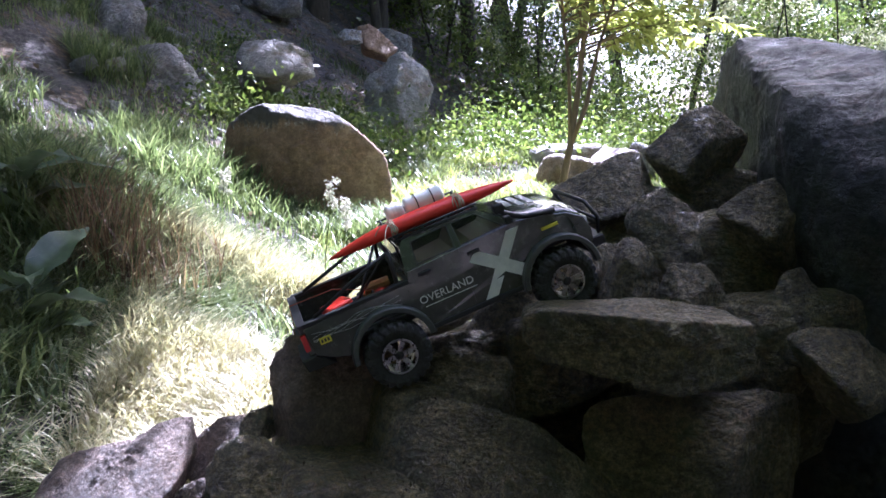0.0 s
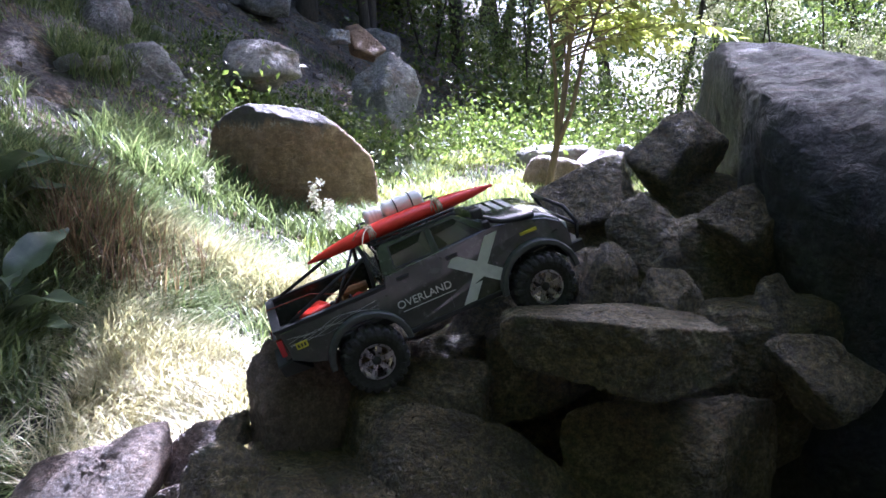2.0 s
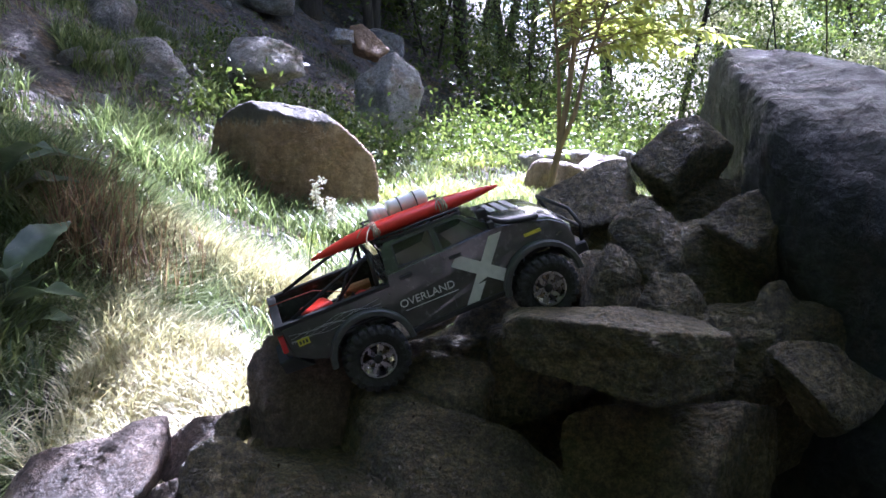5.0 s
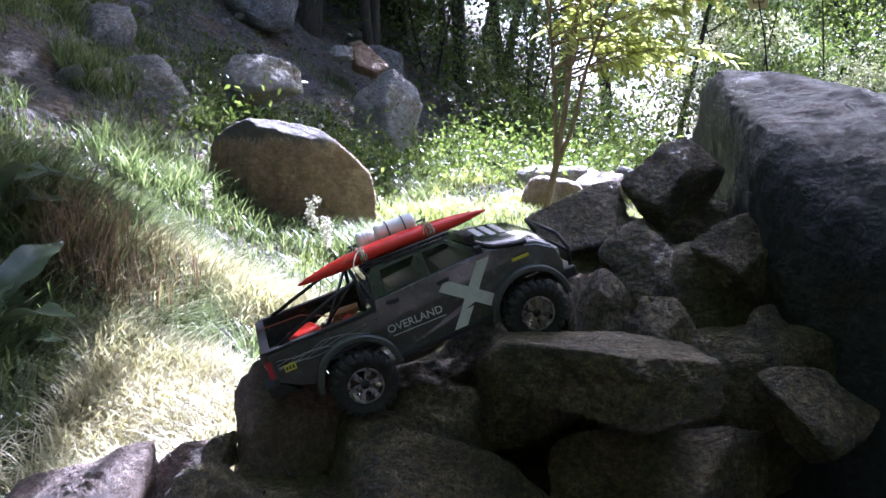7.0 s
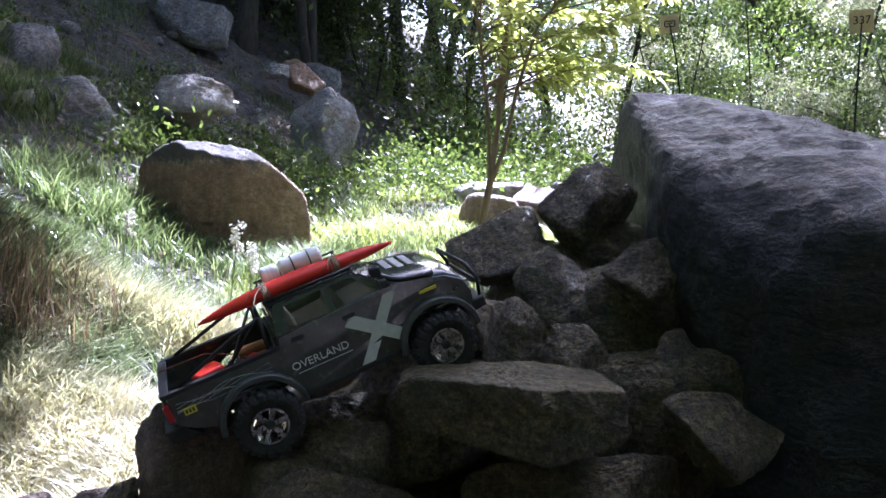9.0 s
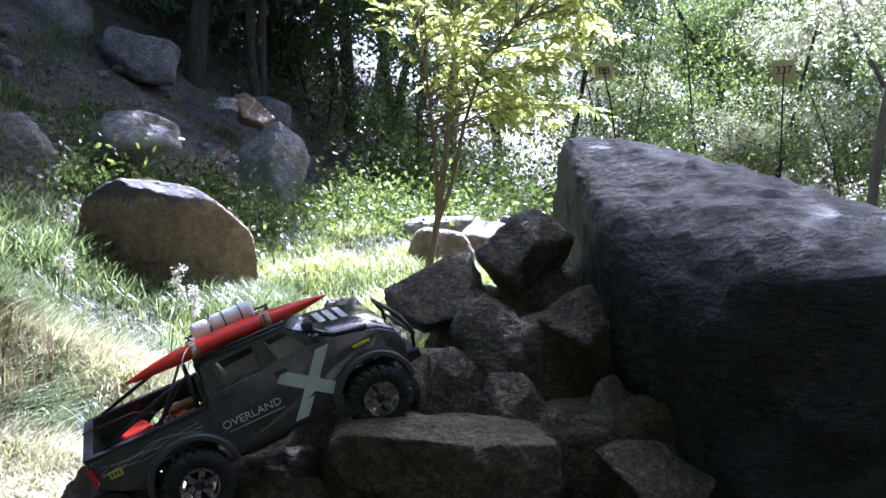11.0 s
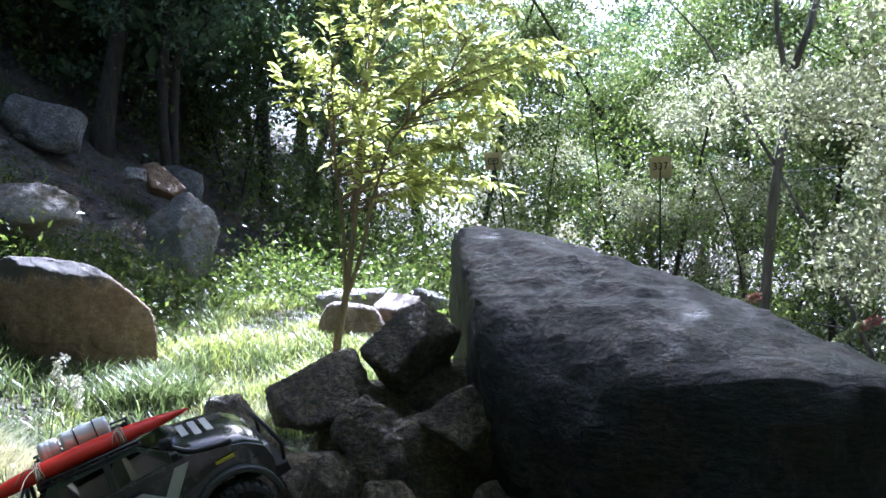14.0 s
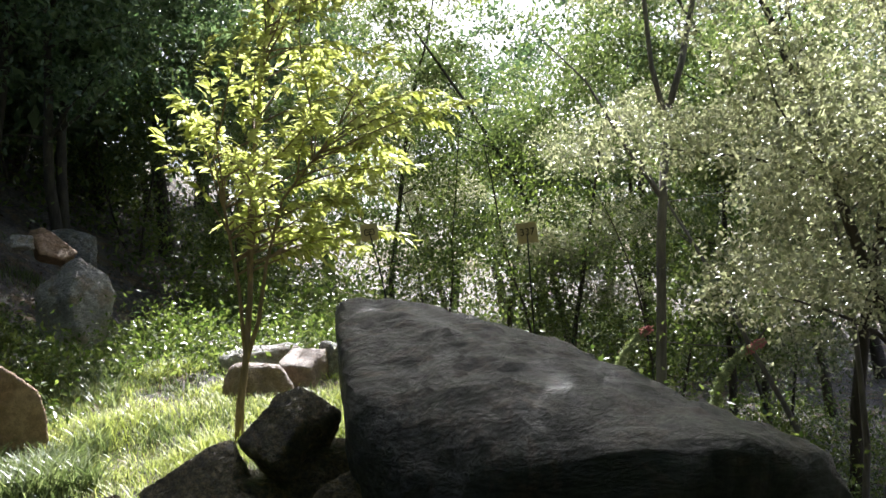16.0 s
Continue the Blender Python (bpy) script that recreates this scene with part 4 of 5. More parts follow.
TRUCK = pose(0.0638, 1.5441, 0.7287, 5.2, -20.9, 13.9) @ Matrix.Scale(1.045, 4)
truck = model_truck(TRUCK)


# ---- the truck's load ----
def canoe():
    """An upturned slender hull with raised ends."""
    sec = []
    for k in range(23):
        u = -1 + 2 * k / 22
        w = 0.019 * (1 - abs(u) ** 2.4) + 0.0010
        h = 0.0115 * (1 - abs(u) ** 3) + 0.002
        x, z = u * 0.176 - 0.030, 0.2510 - 0.010 * u * u + 0.006 * max(0.0, u) ** 3
        sec.append([(x, w * math.cos(a), z + h * math.sin(a)) for a in (math.tau * j / 14 for j in range(14))])
    ob = mesh_ob("canoe", loft(sec), M_RED)
    ob.matrix_world = TRUCK @ pose(0, -0.040, 0)
    return tagged(ob, "bright red toy canoe lashed to the roof rack", "canoe")


canoe()
lash = random.Random(3)
for x in (-0.088, 0.036):
    cord = new("cord_lashing")
    cord.matrix_world = TRUCK
    tagged(cord, "hemp cord lashing knotted round the canoe", "cord", "cord lashings")
    for k in range(4):
        o = x + (k - 1.5) * 0.0035
        ring = [(o + lash.gauss(0, 0.0008), -0.040 + 0.0215 * math.cos(a), 0.2500 + 0.0145 * math.sin(a)) for a in (math.tau * j / 14 for j in range(15))]
        part("loop", pipe(ring, 0.0011, 5), M_ROPE, cord)
    for k in range(5):
        p = Vector((x, -0.052, 0.262))
        pts = [p]
        d = Vector((lash.gauss(0, 0.5), -0.6 + lash.gauss(0, 0.4), 0.5))
        for j in range(5):
            pts.append(pts[-1] + d * 0.006)
            d += Vector((lash.gauss(0, 0.15), -0.1, -0.4))
        part("loose_end", pipe(pts, 0.0010, 4), M_ROPE, cord)


def bedroll(x0, x1, r, y, z, label):
    n = 9
    pts = [(x0, r * 0.72), (x0 + 0.003, r * 0.95)] + [(x0 + 0.006 + (x1 - x0 - 0.012) * k / n, r * (1 + 0.03 * math.sin(k * 2.0))) for k in range(n + 1)] + [(x1 - 0.003, r * 0.95), (x1, r * 0.72)]
    bm = loft([[(x, y + q * math.cos(a), z + q * math.sin(a)) for a in (math.tau * j / 18 for j in range(18))] for x, q in pts])
    ob = mesh_ob("white_bottle", bm, M_WHITE)
    ob.matrix_world = TRUCK
    return tagged(ob, label, "bottle")


bedroll(-0.082, -0.050, 0.0165, 0.016, 0.2600, "short white plastic bottle lying on the roof rack")
roll = bedroll(-0.047, 0.028, 0.0175, 0.014, 0.2610, "long white plastic bottle lying on the roof rack")
for x in (-0.024, 0.006):
    part("strap", pipe([(x, 0.014 + 0.0182 * math.cos(a), 0.2610 + 0.0182 * math.sin(a)) for a in (math.tau * j / 16 for j in range(17))], 0.0012, 5), M_TRIM, roll, "thin dark strap")


def jerrycan(c, dims, turn, label):
    ob = new("jerrycan")
    ob.matrix_world = TRUCK @ pose(*c, *turn)
    h = [d / 2 for d in dims]
    part("body", box((-h[0], -h[1], -h[2]), (h[0], h[1], h[2]), 0.006), M_RED, ob)
    part("handle", pipe([(-h[0] * 0.6, 0, h[2]), (-h[0] * 0.5, 0, h[2] + 0.006), (h[0] * 0.3, 0, h[2] + 0.006), (h[0] * 0.4, 0, h[2])], 0.0022), M_RED, ob)
    part("cap", pipe([(h[0] * 0.7, 0, h[2]), (h[0] * 0.8, 0, h[2] + 0.006)], 0.004), M_TRIM, ob, "black cap")
    return tagged(ob, label, "jerrycan")


jerrycan((-0.225, 0.0, 0.1390), (0.050, 0.028, 0.044), (90, 0, 20), "small red jerrycan lying in the truck bed")


def chainsaw():
    ob = new("toy_chainsaw")
    ob.matrix_world = TRUCK @ pose(-0.150, -0.030, 0.136, 0, -8, 25)
    part("housing", box((-0.022, -0.010, -0.011), (0.016, 0.010, 0.016), 0.004), M_RED, ob)
    part("guide_bar", box((0.014, -0.0015, -0.007), (0.052, 0.0015, 0.005), 0.001), M_CHROME, ob, "silver guide bar")
    part("handle", pipe([(-0.012, -0.011, 0.0), (-0.010, -0.013, 0.016), (-0.006, 0.0, 0.022), (-0.004, 0.012, 0.014), (-0.004, 0.011, 0.0)], 0.0022), M_TRIM, ob)
    part("rear_grip", pipe([(-0.022, 0, 0.006), (-0.034, 0, 0.006), (-0.036, 0, -0.006), (-0.022, 0, -0.008)], 0.0025), M_TRIM, ob)
    return tagged(ob, "red toy chainsaw lying in the truck bed", "chainsaw")


chainsaw()
for k, (x, y, z) in enumerate(((-0.135, 0.03, 0.123), (-0.140, 0.052, 0.123), (-0.137, 0.041, 0.140))):
    ob = mesh_ob("firewood_log", tube(bmesh.new(), [(x - 0.03, y, z), (x - 0.01, y + 0.001, z), (x + 0.02, y - 0.001, z)], (0.009, 0.0095, 0.0085), 9), M_WOOD, False)
    ob.matrix_world = TRUCK
    tagged(ob, "small split log stacked in the truck bed", "log", "firewood logs")
M_STRAP = plain("orange_strap", (0.22, 0.05, 0.02), 0.7)
strap = mesh_ob("tie_strap", tube(bmesh.new(), [(-0.15, 0.01, 0.142), (-0.22, 0.04, 0.165), (-0.303, 0.03, 0.170), (-0.307, 0.03, 0.14), (-0.318, 0.03, 0.10)], (0.0011,) * 5, 5), M_STRAP)
strap.matrix_world = TRUCK
tagged(strap, "thin red tie strap over the tailgate", "strap")

# ---- trees ----
def leaves_arrays(points, sizes, rnd, up=0.5, width=0.45, fold=0.15):
    """One pointed, slightly folded leaf (4 triangles) at each point."""
    n = len(points)
    d = rnd.normal(size=(n, 3))
    d[:, 2] -= 0.3
    d /= np.linalg.norm(d, axis=1)[:, None]
    nrm = rnd.normal(size=(n, 3)) * (1 - up)
    nrm[:, 2] += up * 1.5
    s = np.cross(d, nrm)
    s /= np.linalg.norm(s, axis=1)[:, None] + 1e-9
    nn = np.cross(s, d)
    L = np.asarray(sizes)[:, None]
    base = points
    mid = points + d * L * 0.5 - nn * L * fold * 0.5
    tip = points + d * L - nn * L * fold * 0.3
    a = points + d * L * 0.45 + s * L * width * 0.5
    b = points + d * L * 0.45 - s * L * width * 0.5
    verts = np.stack((base, a, tip, b, mid), 1).reshape(-1, 3)
    i = np.arange(n)[:, None] * 5
    faces = np.concatenate((i + [0, 4, 1], i + [1, 4, 2], i + [0, 3, 4], i + [3, 2, 4]), 1).reshape(-1, 3)
    return verts, faces


def small_leaves(points, sizes, rnd, up=0.4, width=0.5):
    """One small folded leaf (2 triangles) at each point."""
    n = len(points)
    d = rnd.normal(size=(n, 3))
    d[:, 2] -= 0.35
    d /= np.linalg.norm(d, axis=1)[:, None]
    nrm = rnd.normal(size=(n, 3)) * (1 - up)
    nrm[:, 2] += up * 1.5
    s = np.cross(d, nrm)
    s /= np.linalg.norm(s, axis=1)[:, None] + 1e-9
    nn = np.cross(s, d)
    L = np.asarray(sizes)[:, None]
    a = points + d * L * 0.5 + s * L * width * 0.5 + nn * L * 0.1
    b = points + d * L * 0.5 - s * L * width * 0.5 + nn * L * 0.1
    verts = np.stack((points, a, points + d * L, b), 1).reshape(-1, 3)
    i = np.arange(n)[:, None] * 4
    return verts, np.concatenate((i + [0, 2, 1], i + [0, 3, 2]), 1).reshape(-1, 3)


def leaf_mesh(name, verts, faces, material):
    me = bpy.data.meshes.new(name)
    me.vertices.add(len(verts))
    me.vertices.foreach_set("co", np.asarray(verts, dtype=np.float32).ravel())
    me.loops.add(faces.size)
    me.loops.foreach_set("vertex_index", faces.astype(np.int32).ravel())
    k = faces.shape[1]
    me.polygons.add(len(faces))
    me.polygons.foreach_set("loop_start", np.arange(len(faces), dtype=np.int32) * k)
    me.materials.append(material)
    me.update(calc_edges=True)
    me.validate()
    return me


def limb_points(rnd, a, d, length, bend, n=6):
    pts = [Vector(a)]
    d = Vector(d).normalized()
    for _ in range(n):
        d = (d + Vector((rnd.gauss(0, bend), rnd.gauss(0, bend), rnd.gauss(0, bend * 0.6)))).normalized()
        pts.append(pts[-1] + d * length / n)
    return pts


def tree(label, height, trunk_r, crown_lo, crown_r, n_clumps, per_clump, leaf, leaf_m, bark_m, seed, clump=0.55, stems=1, lean=0.06, limb_from=3, bend=0.07, shift=(0, 0), dome=False, fork=0.0):
    """A tree: trunk and limbs in one mesh, and a crown of single leaves in loose clumps."""
    rnd = random.Random(seed)
    nr = np.random.RandomState(seed)
    root = new("tree")
    bm = bmesh.new()
    ends = []
    for s in range(stems):
        d = Vector((rnd.gauss(0, lean + 0.22 * (stems > 1)), rnd.gauss(0, lean + 0.1 * (stems > 1)), 1))
        pts = limb_points(rnd, (0, 0, -0.3), d, height * rnd.uniform(0.85, 1.0) + 0.3, bend, 9)
        r0 = trunk_r * (1 if stems == 1 else 0.75)
        if fork:
            tops = [Vector((0.04, 0, fork)), Vector((0.16, 0, fork + 0.4)), Vector((0.30, 0.05, fork + 1.0)), Vector((0.1, 0.1, height * 0.75)), Vector((shift[0] * 0.6, shift[1], height))]
            left = [Vector((0.02, 0, fork - 0.1)), Vector((-0.13, 0, fork + 0.35)), Vector((-0.24, 0, fork + 1.1)), Vector((shift[0] * 0.5, shift[1], height * 0.72)), Vector((shift[0], shift[1], height * 0.9))]
            side = [Vector((0.0, 0, fork - 0.75)), Vector((-0.3, 0, fork - 0.42)), Vector((-0.7, 0.05, fork + 0.15)), Vector((-1.15, 0.1, fork + 0.5))]
            tube(bm, [Vector((0, 0, -0.3)), Vector((0.015, 0, fork * 0.3)), Vector((-0.01, 0, fork * 0.65)), Vector((0.03, 0, fork + 0.03))], (r0 * 1.3, r0, r0 * 0.9, r0 * 0.8), 9)
            tube(bm, tops, (r0 * 0.75, r0 * 0.66, r0 * 0.55, r0 * 0.4, r0 * 0.2), 8)
            tube(bm, left, (r0 * 0.6, r0 * 0.5, r0 * 0.42, r0 * 0.3, r0 * 0.15), 8)
            tube(bm, side, (r0 * 0.4, r0 * 0.33, r0 * 0.22, r0 * 0.1), 6)
            continue
        tube(bm, pts, [r0 * (1.25 if i == 0 else 1) * (1 - 0.085 * i) for i in range(10)], 9)
        for k in range(9):
            i = rnd.randint(limb_from, 8)
            a = rnd.uniform(0, math.tau)
            dd = Vector((math.cos(a) + shift[0] / crown_r, math.sin(a) + shift[1] / crown_r, rnd.uniform(0.1, 0.9)))
            lp = limb_points(rnd, pts[i], dd, crown_r * rnd.uniform(0.5, 1.1) + 0.8 * math.hypot(*shift), 0.16, 5)
            rr = r0 * 0.42 * (1 - 0.08 * i)
            tube(bm, lp, [rr * (1 - 0.17 * j) for j in range(6)], 5)
            ends += lp[2:]
    part("trunk", bm, bark_m, root)
    P = []
    for k in range(n_clumps):
        if k < len(ends):
            c = np.array(ends[k])
        else:
            a, rr = rnd.uniform(0, math.tau), crown_r * math.sqrt(rnd.uniform(0.05, 1.1))
            z = rnd.uniform(crown_lo, height * 1.05)
            sc = 1 - 0.6 * max(0, (z - height * 0.6) / (height * 0.45)) ** 2
            c = np.array((math.cos(a) * rr * sc + shift[0], math.sin(a) * rr * sc + shift[1], z))
        u = nr.normal(size=(per_clump, 3))
        if dome:
            u /= np.linalg.norm(u, axis=1)[:, None]
            u[:, 2] = np.abs(u[:, 2]) * 1.3 - 0.35
            u *= nr.uniform(1.25, 1.75, per_clump)[:, None]
        P.append(c + u * clump * np.array((0.5, 0.5, 0.34)) * rnd.uniform(0.6, 1.3))
    P = np.concatenate(P)
    v, f = small_leaves(P, leaf * nr.uniform(0.6, 1.25, len(P)), nr)
    crown = new("crown", leaf_mesh("crown", v, f, leaf_m))
    crown.parent = root
    return tagged(root, label, "tree", "trees of the wood")


kinds = [
    tree("broadleaf tree with dense dark green leaves", 8, 0.15, 1.8, 2.3, 130, 62, 0.165, M_LEAF_DARK, M_BARK, 61),
    tree("forked broadleaf tree with a dark bare trunk", 7.5, 0.15, 2.4, 2.2, 160, 75, 0.14, M_LEAF_DARK, M_BARK, 62, stems=2),
    tree("leafy green tree lit by the sun", 7, 0.07, 1.3, 1.9, 46, 400, 0.080, M_LEAF_GREY, M_BARK, 63, clump=0.74, dome=True),
    tree("pale-leaved tree with rounded whitish sprays", 7.5, 0.08, 1.3, 2.1, 40, 680, 0.063, M_LEAF_PALE, M_BARK, 64, clump=0.86, dome=True),
    tree("slender undergrowth tree with small bright leaves", 4, 0.035, 0.1, 1.3, 70, 105, 0.068, M_LEAF_MID, M_BARK, 65, stems=2),
    tree("broad spreading tree with a thick dark trunk, once added unseen for shade", 8, 0.24, 4.6, 3.9, 330, 95, 0.18, M_LEAF_DARK, M_BARK, 67, limb_from=5, shift=(1.3, 0.9)),
    # crown set off to the left, out of view, to shade the stone pile
    tree("tall tree with a grey trunk that forks into a V", 8.2, 0.042, 4.5, 1.38, 150, 170, 0.10, M_LEAF_MID, M_BARK_GREY, 66, clump=0.42, shift=(-1.62, -0.1), fork=3.0),
    tree("thin dark-stemmed tree with a high sparse crown", 5.0, 0.042, 1.9, 1.5, 40, 260, 0.055, M_LEAF_PALE, M_BARK_GREY, 68, stems=3, limb_from=4),
    # only stands out of view, where it cuts the sky light
    tree("unseen old tree with large dark leaves, added to block sky light", 7.5, 0.14, 1.6, 2.4, 150, 50, 0.24, M_LEAF_DARK, M_BARK, 69),
    # fills the wood; copies out of view close off low sky light
    tree("dense dark evergreen shrub, also copied behind the view to block light", 3.2, 0.05, 0.1, 1.5, 80, 60, 0.22, M_LEAF_DARK, M_BARK, 70, stems=3),
    # trunk and crown stay out of view; added to shade the grassy bank
    tree("unseen tree reaching far out over the slope, added to cast shade", 5.6, 0.10, 4.0, 0.95, 220, 80, 0.152, M_LEAF_DARK, M_BARK, 71, clump=0.42, limb_from=6, lean=0.02, shift=(2.62, 1.55)),
]
spots = [
    # azimuth to the right, distance, kind, turn, size
    (-30, 15, 0, 0, 1.0), (-24, 13.5, 0, 80, 0.95), (-19, 17, 0, 200, 1.1), (-15, 14.5, 1, 30, 1.0), (-10, 18, 0, 150, 1.1),
    # the spreading tree at -52 is out of view, added for its shade
    (-5.0, 11.5, 1, 100, 0.75), (-52, 7.2, 5, 0, 0.8), (-9.7, 11.2, 5, -35, 0.62), (1, 13.8, 0, 300, 0.9), (3, 21, 0, 190, 1.2), (4, 16, 1, 10, 0.9), (12, 16, 2, 0, 0.9),
    (16, 13, 2, 120, 0.8), (20, 15, 3, 50, 0.8), (24, 12.5, 2, 170, 0.75), (29, 11.5, 2, 0, 0.85), (34, 13, 2, 250, 0.9),
    (39, 10.5, 2, 220, 0.85), (45, 12, 2, 10, 1.0), (46, 8.0, 3, 190, 0.85), (56, 8, 3, 300, 0.9), (62, 6, 2, 200, 0.9),
    (19, 10.5, 4, 140, 0.8), (27, 9.5, 4, 260, 0.8), (35, 9.0, 4, 45, 0.75), (42, 10.6, 4, 200, 0.9),
    (-12, 12.5, 4, 30, 0.7), (6, 12, 4, 80, 0.7), (-22, 20, 0, 10, 1.2),
    (34.2, 6.6, 6, 0, 1.0), (46.5, 7.0, 7, 100, 1.0), (41, 11.5, 2, 90, 0.8), (28.5, 9.2, 3, 200, 0.5), (51, 6.2, 3, 20, 0.75),
    (12, 22, 0, 40, 1.1), (24, 24, 0, 10, 1.1), (31, 23, 0, 130, 1.1), (38, 22, 0, 220, 1.1), (45, 20, 0, 310, 1.0), (52, 19, 0, 50, 1.0), (8, 24, 0, 170, 1.2), (20, 20, 0, 190, 0.85), (27, 18, 0, 280, 0.75), (34, 18.5, 0, 70, 0.8), (41, 16, 0, 160, 0.75), (48, 15, 0, 0, 0.75),
    (-16, 19, 0, 70, 1.2), (-34, 17, 0, 290, 1.1), (-1, 13, 4, 20, 0.9), (-8, 13, 4, 70, 0.9), (-17, 13, 4, 200, 0.8),
    (0, 16, 2, 40, 1.1), (-6, 17, 2, 140, 1.2), (5.5, 13.5, 2, 230, 0.9), (-12, 16, 2, 300, 1.1),
    # three unseen trees added to shade the left bank, then shrubs of the wood
    (-38.2, 4.9, 10, 0, 1.0), (-36.5, 5.95, 10, 0, 0.95), (-40.9, 4.37, 10, 0, 0.9), (-25, 15, 9, 60, 1.6), (-14, 15, 9, 10, 1.6), (-8, 14, 9, 120, 1.5), (-3, 14.5, 9, 260, 1.5), (-22, 12.5, 9, 20, 1.3), (-17, 13, 9, 100, 1.3), (-12, 13.4, 9, 200, 1.2),
    # behind and beside the path: unseen trees and shrubs added to block light
    (-75, 5, 8, 40, 1.0), (-95, 3.6, 8, 140, 0.9), (-130, 3.2, 8, 200, 0.9), (165, 3.0, 8, 330, 0.9), (130, 3.4, 8, 60, 0.9), (95, 4.2, 8, 10, 0.9), (-160, 4.5, 8, 75, 1.1), (150, 5.2, 8, 15, 1.1), (-62, 6.5, 8, 100, 1.0), (-110, 5.5, 8, 110, 0.9), (-145, 6.5, 8, 10, 1.0), (175, 4.5, 8, 170, 0.9), (140, 5.5, 8, 240, 1.0), (105, 5.0, 8, 320, 1.0), (80, 6.5, 8, 90, 1.0), (-50, 12, 0, 30, 1.1),
    # unseen shrub ring that blocks light under the crowns
    (-90, 3.4, 9, 0, 0.9), (-115, 2.6, 9, 70, 0.9), (-140, 2.5, 9, 140, 1.0), (-165, 2.6, 9, 210, 0.9), (170, 2.5, 9, 280, 1.0), (145, 3.2, 9, 350, 0.9), (120, 3.5, 9, 60, 0.9), (100, 4.0, 9, 130, 0.9), (-75, 3.8, 9, 200, 1.0),
]
used = set()
for az, dist, k, turn, size in spots:
    x, y = 0.2 + dist * math.sin(radians(az)), dist * math.cos(radians(az))
    m = pose(x, y, ground_z(x, y) - 0.05, 0, 0, turn)
    if k in used:
        ob = copy_thing(kinds[k], m)
    else:
        ob = kinds[k]
        ob.matrix_world = m
        used.add(k)
    if k == 6:
        ob.matrix_world = m @ pose(0, 0, 0, 0, 7, 0)
    ob.scale = (size, size, size)

# ---- sapling ----
def leafy_twigs(twigs, spacing, size, rnd, width=0.38, spread=0.9):
    """Leaves in two ranks along twigs, each pointing outwards and hanging a little."""
    V, F, n = [], [], 0
    for pts in twigs:
        for a, b in zip(pts, pts[1:]):
            ax = (b - a).normalized()
            k = max(1, int((b - a).length / spacing))
            for j in range(k):
                p = a.lerp(b, (j + rnd.random()) / k)
                sd = ax.cross(Vector((0, 0, 1))).normalized() * (1 if (j + n) % 2 else -1)
                d = (ax * rnd.uniform(0.3, 1.0) + sd * spread * rnd.uniform(0.4, 1.2) + Vector((rnd.gauss(0, 0.3), rnd.gauss(0, 0.3), rnd.gauss(-0.25, 0.3)))).normalized()
                nr = Vector((rnd.gauss(0, 0.45), rnd.gauss(0, 0.45), 1)).normalized()
                s = d.cross(nr).normalized()
                u = s.cross(d)
                L = size * rnd.uniform(0.5, 1.2)
                w = L * width * 0.5
                for f, x, h in ((0, 0, 0), (0.35, 0.9, 0.02), (0.35, 0, -0.04), (0.35, -0.9, 0.02), (0.7, 0.7, -0.02), (0.7, 0, -0.07), (0.7, -0.7, -0.02), (1.0, 0, -0.16)):
                    V.append(p + d * L * f + s * w * x + u * L * h)
                i = n * 8
                F += [(i, i + 2, i + 1), (i, i + 3, i + 2), (i + 1, i + 2, i + 4), (i + 2, i + 5, i + 4), (i + 2, i + 3, i + 5), (i + 3, i + 6, i + 5), (i + 4, i + 5, i + 7), (i + 5, i + 6, i + 7)]
                n += 1
    return np.array([tuple(v) for v in V]), np.array(F)


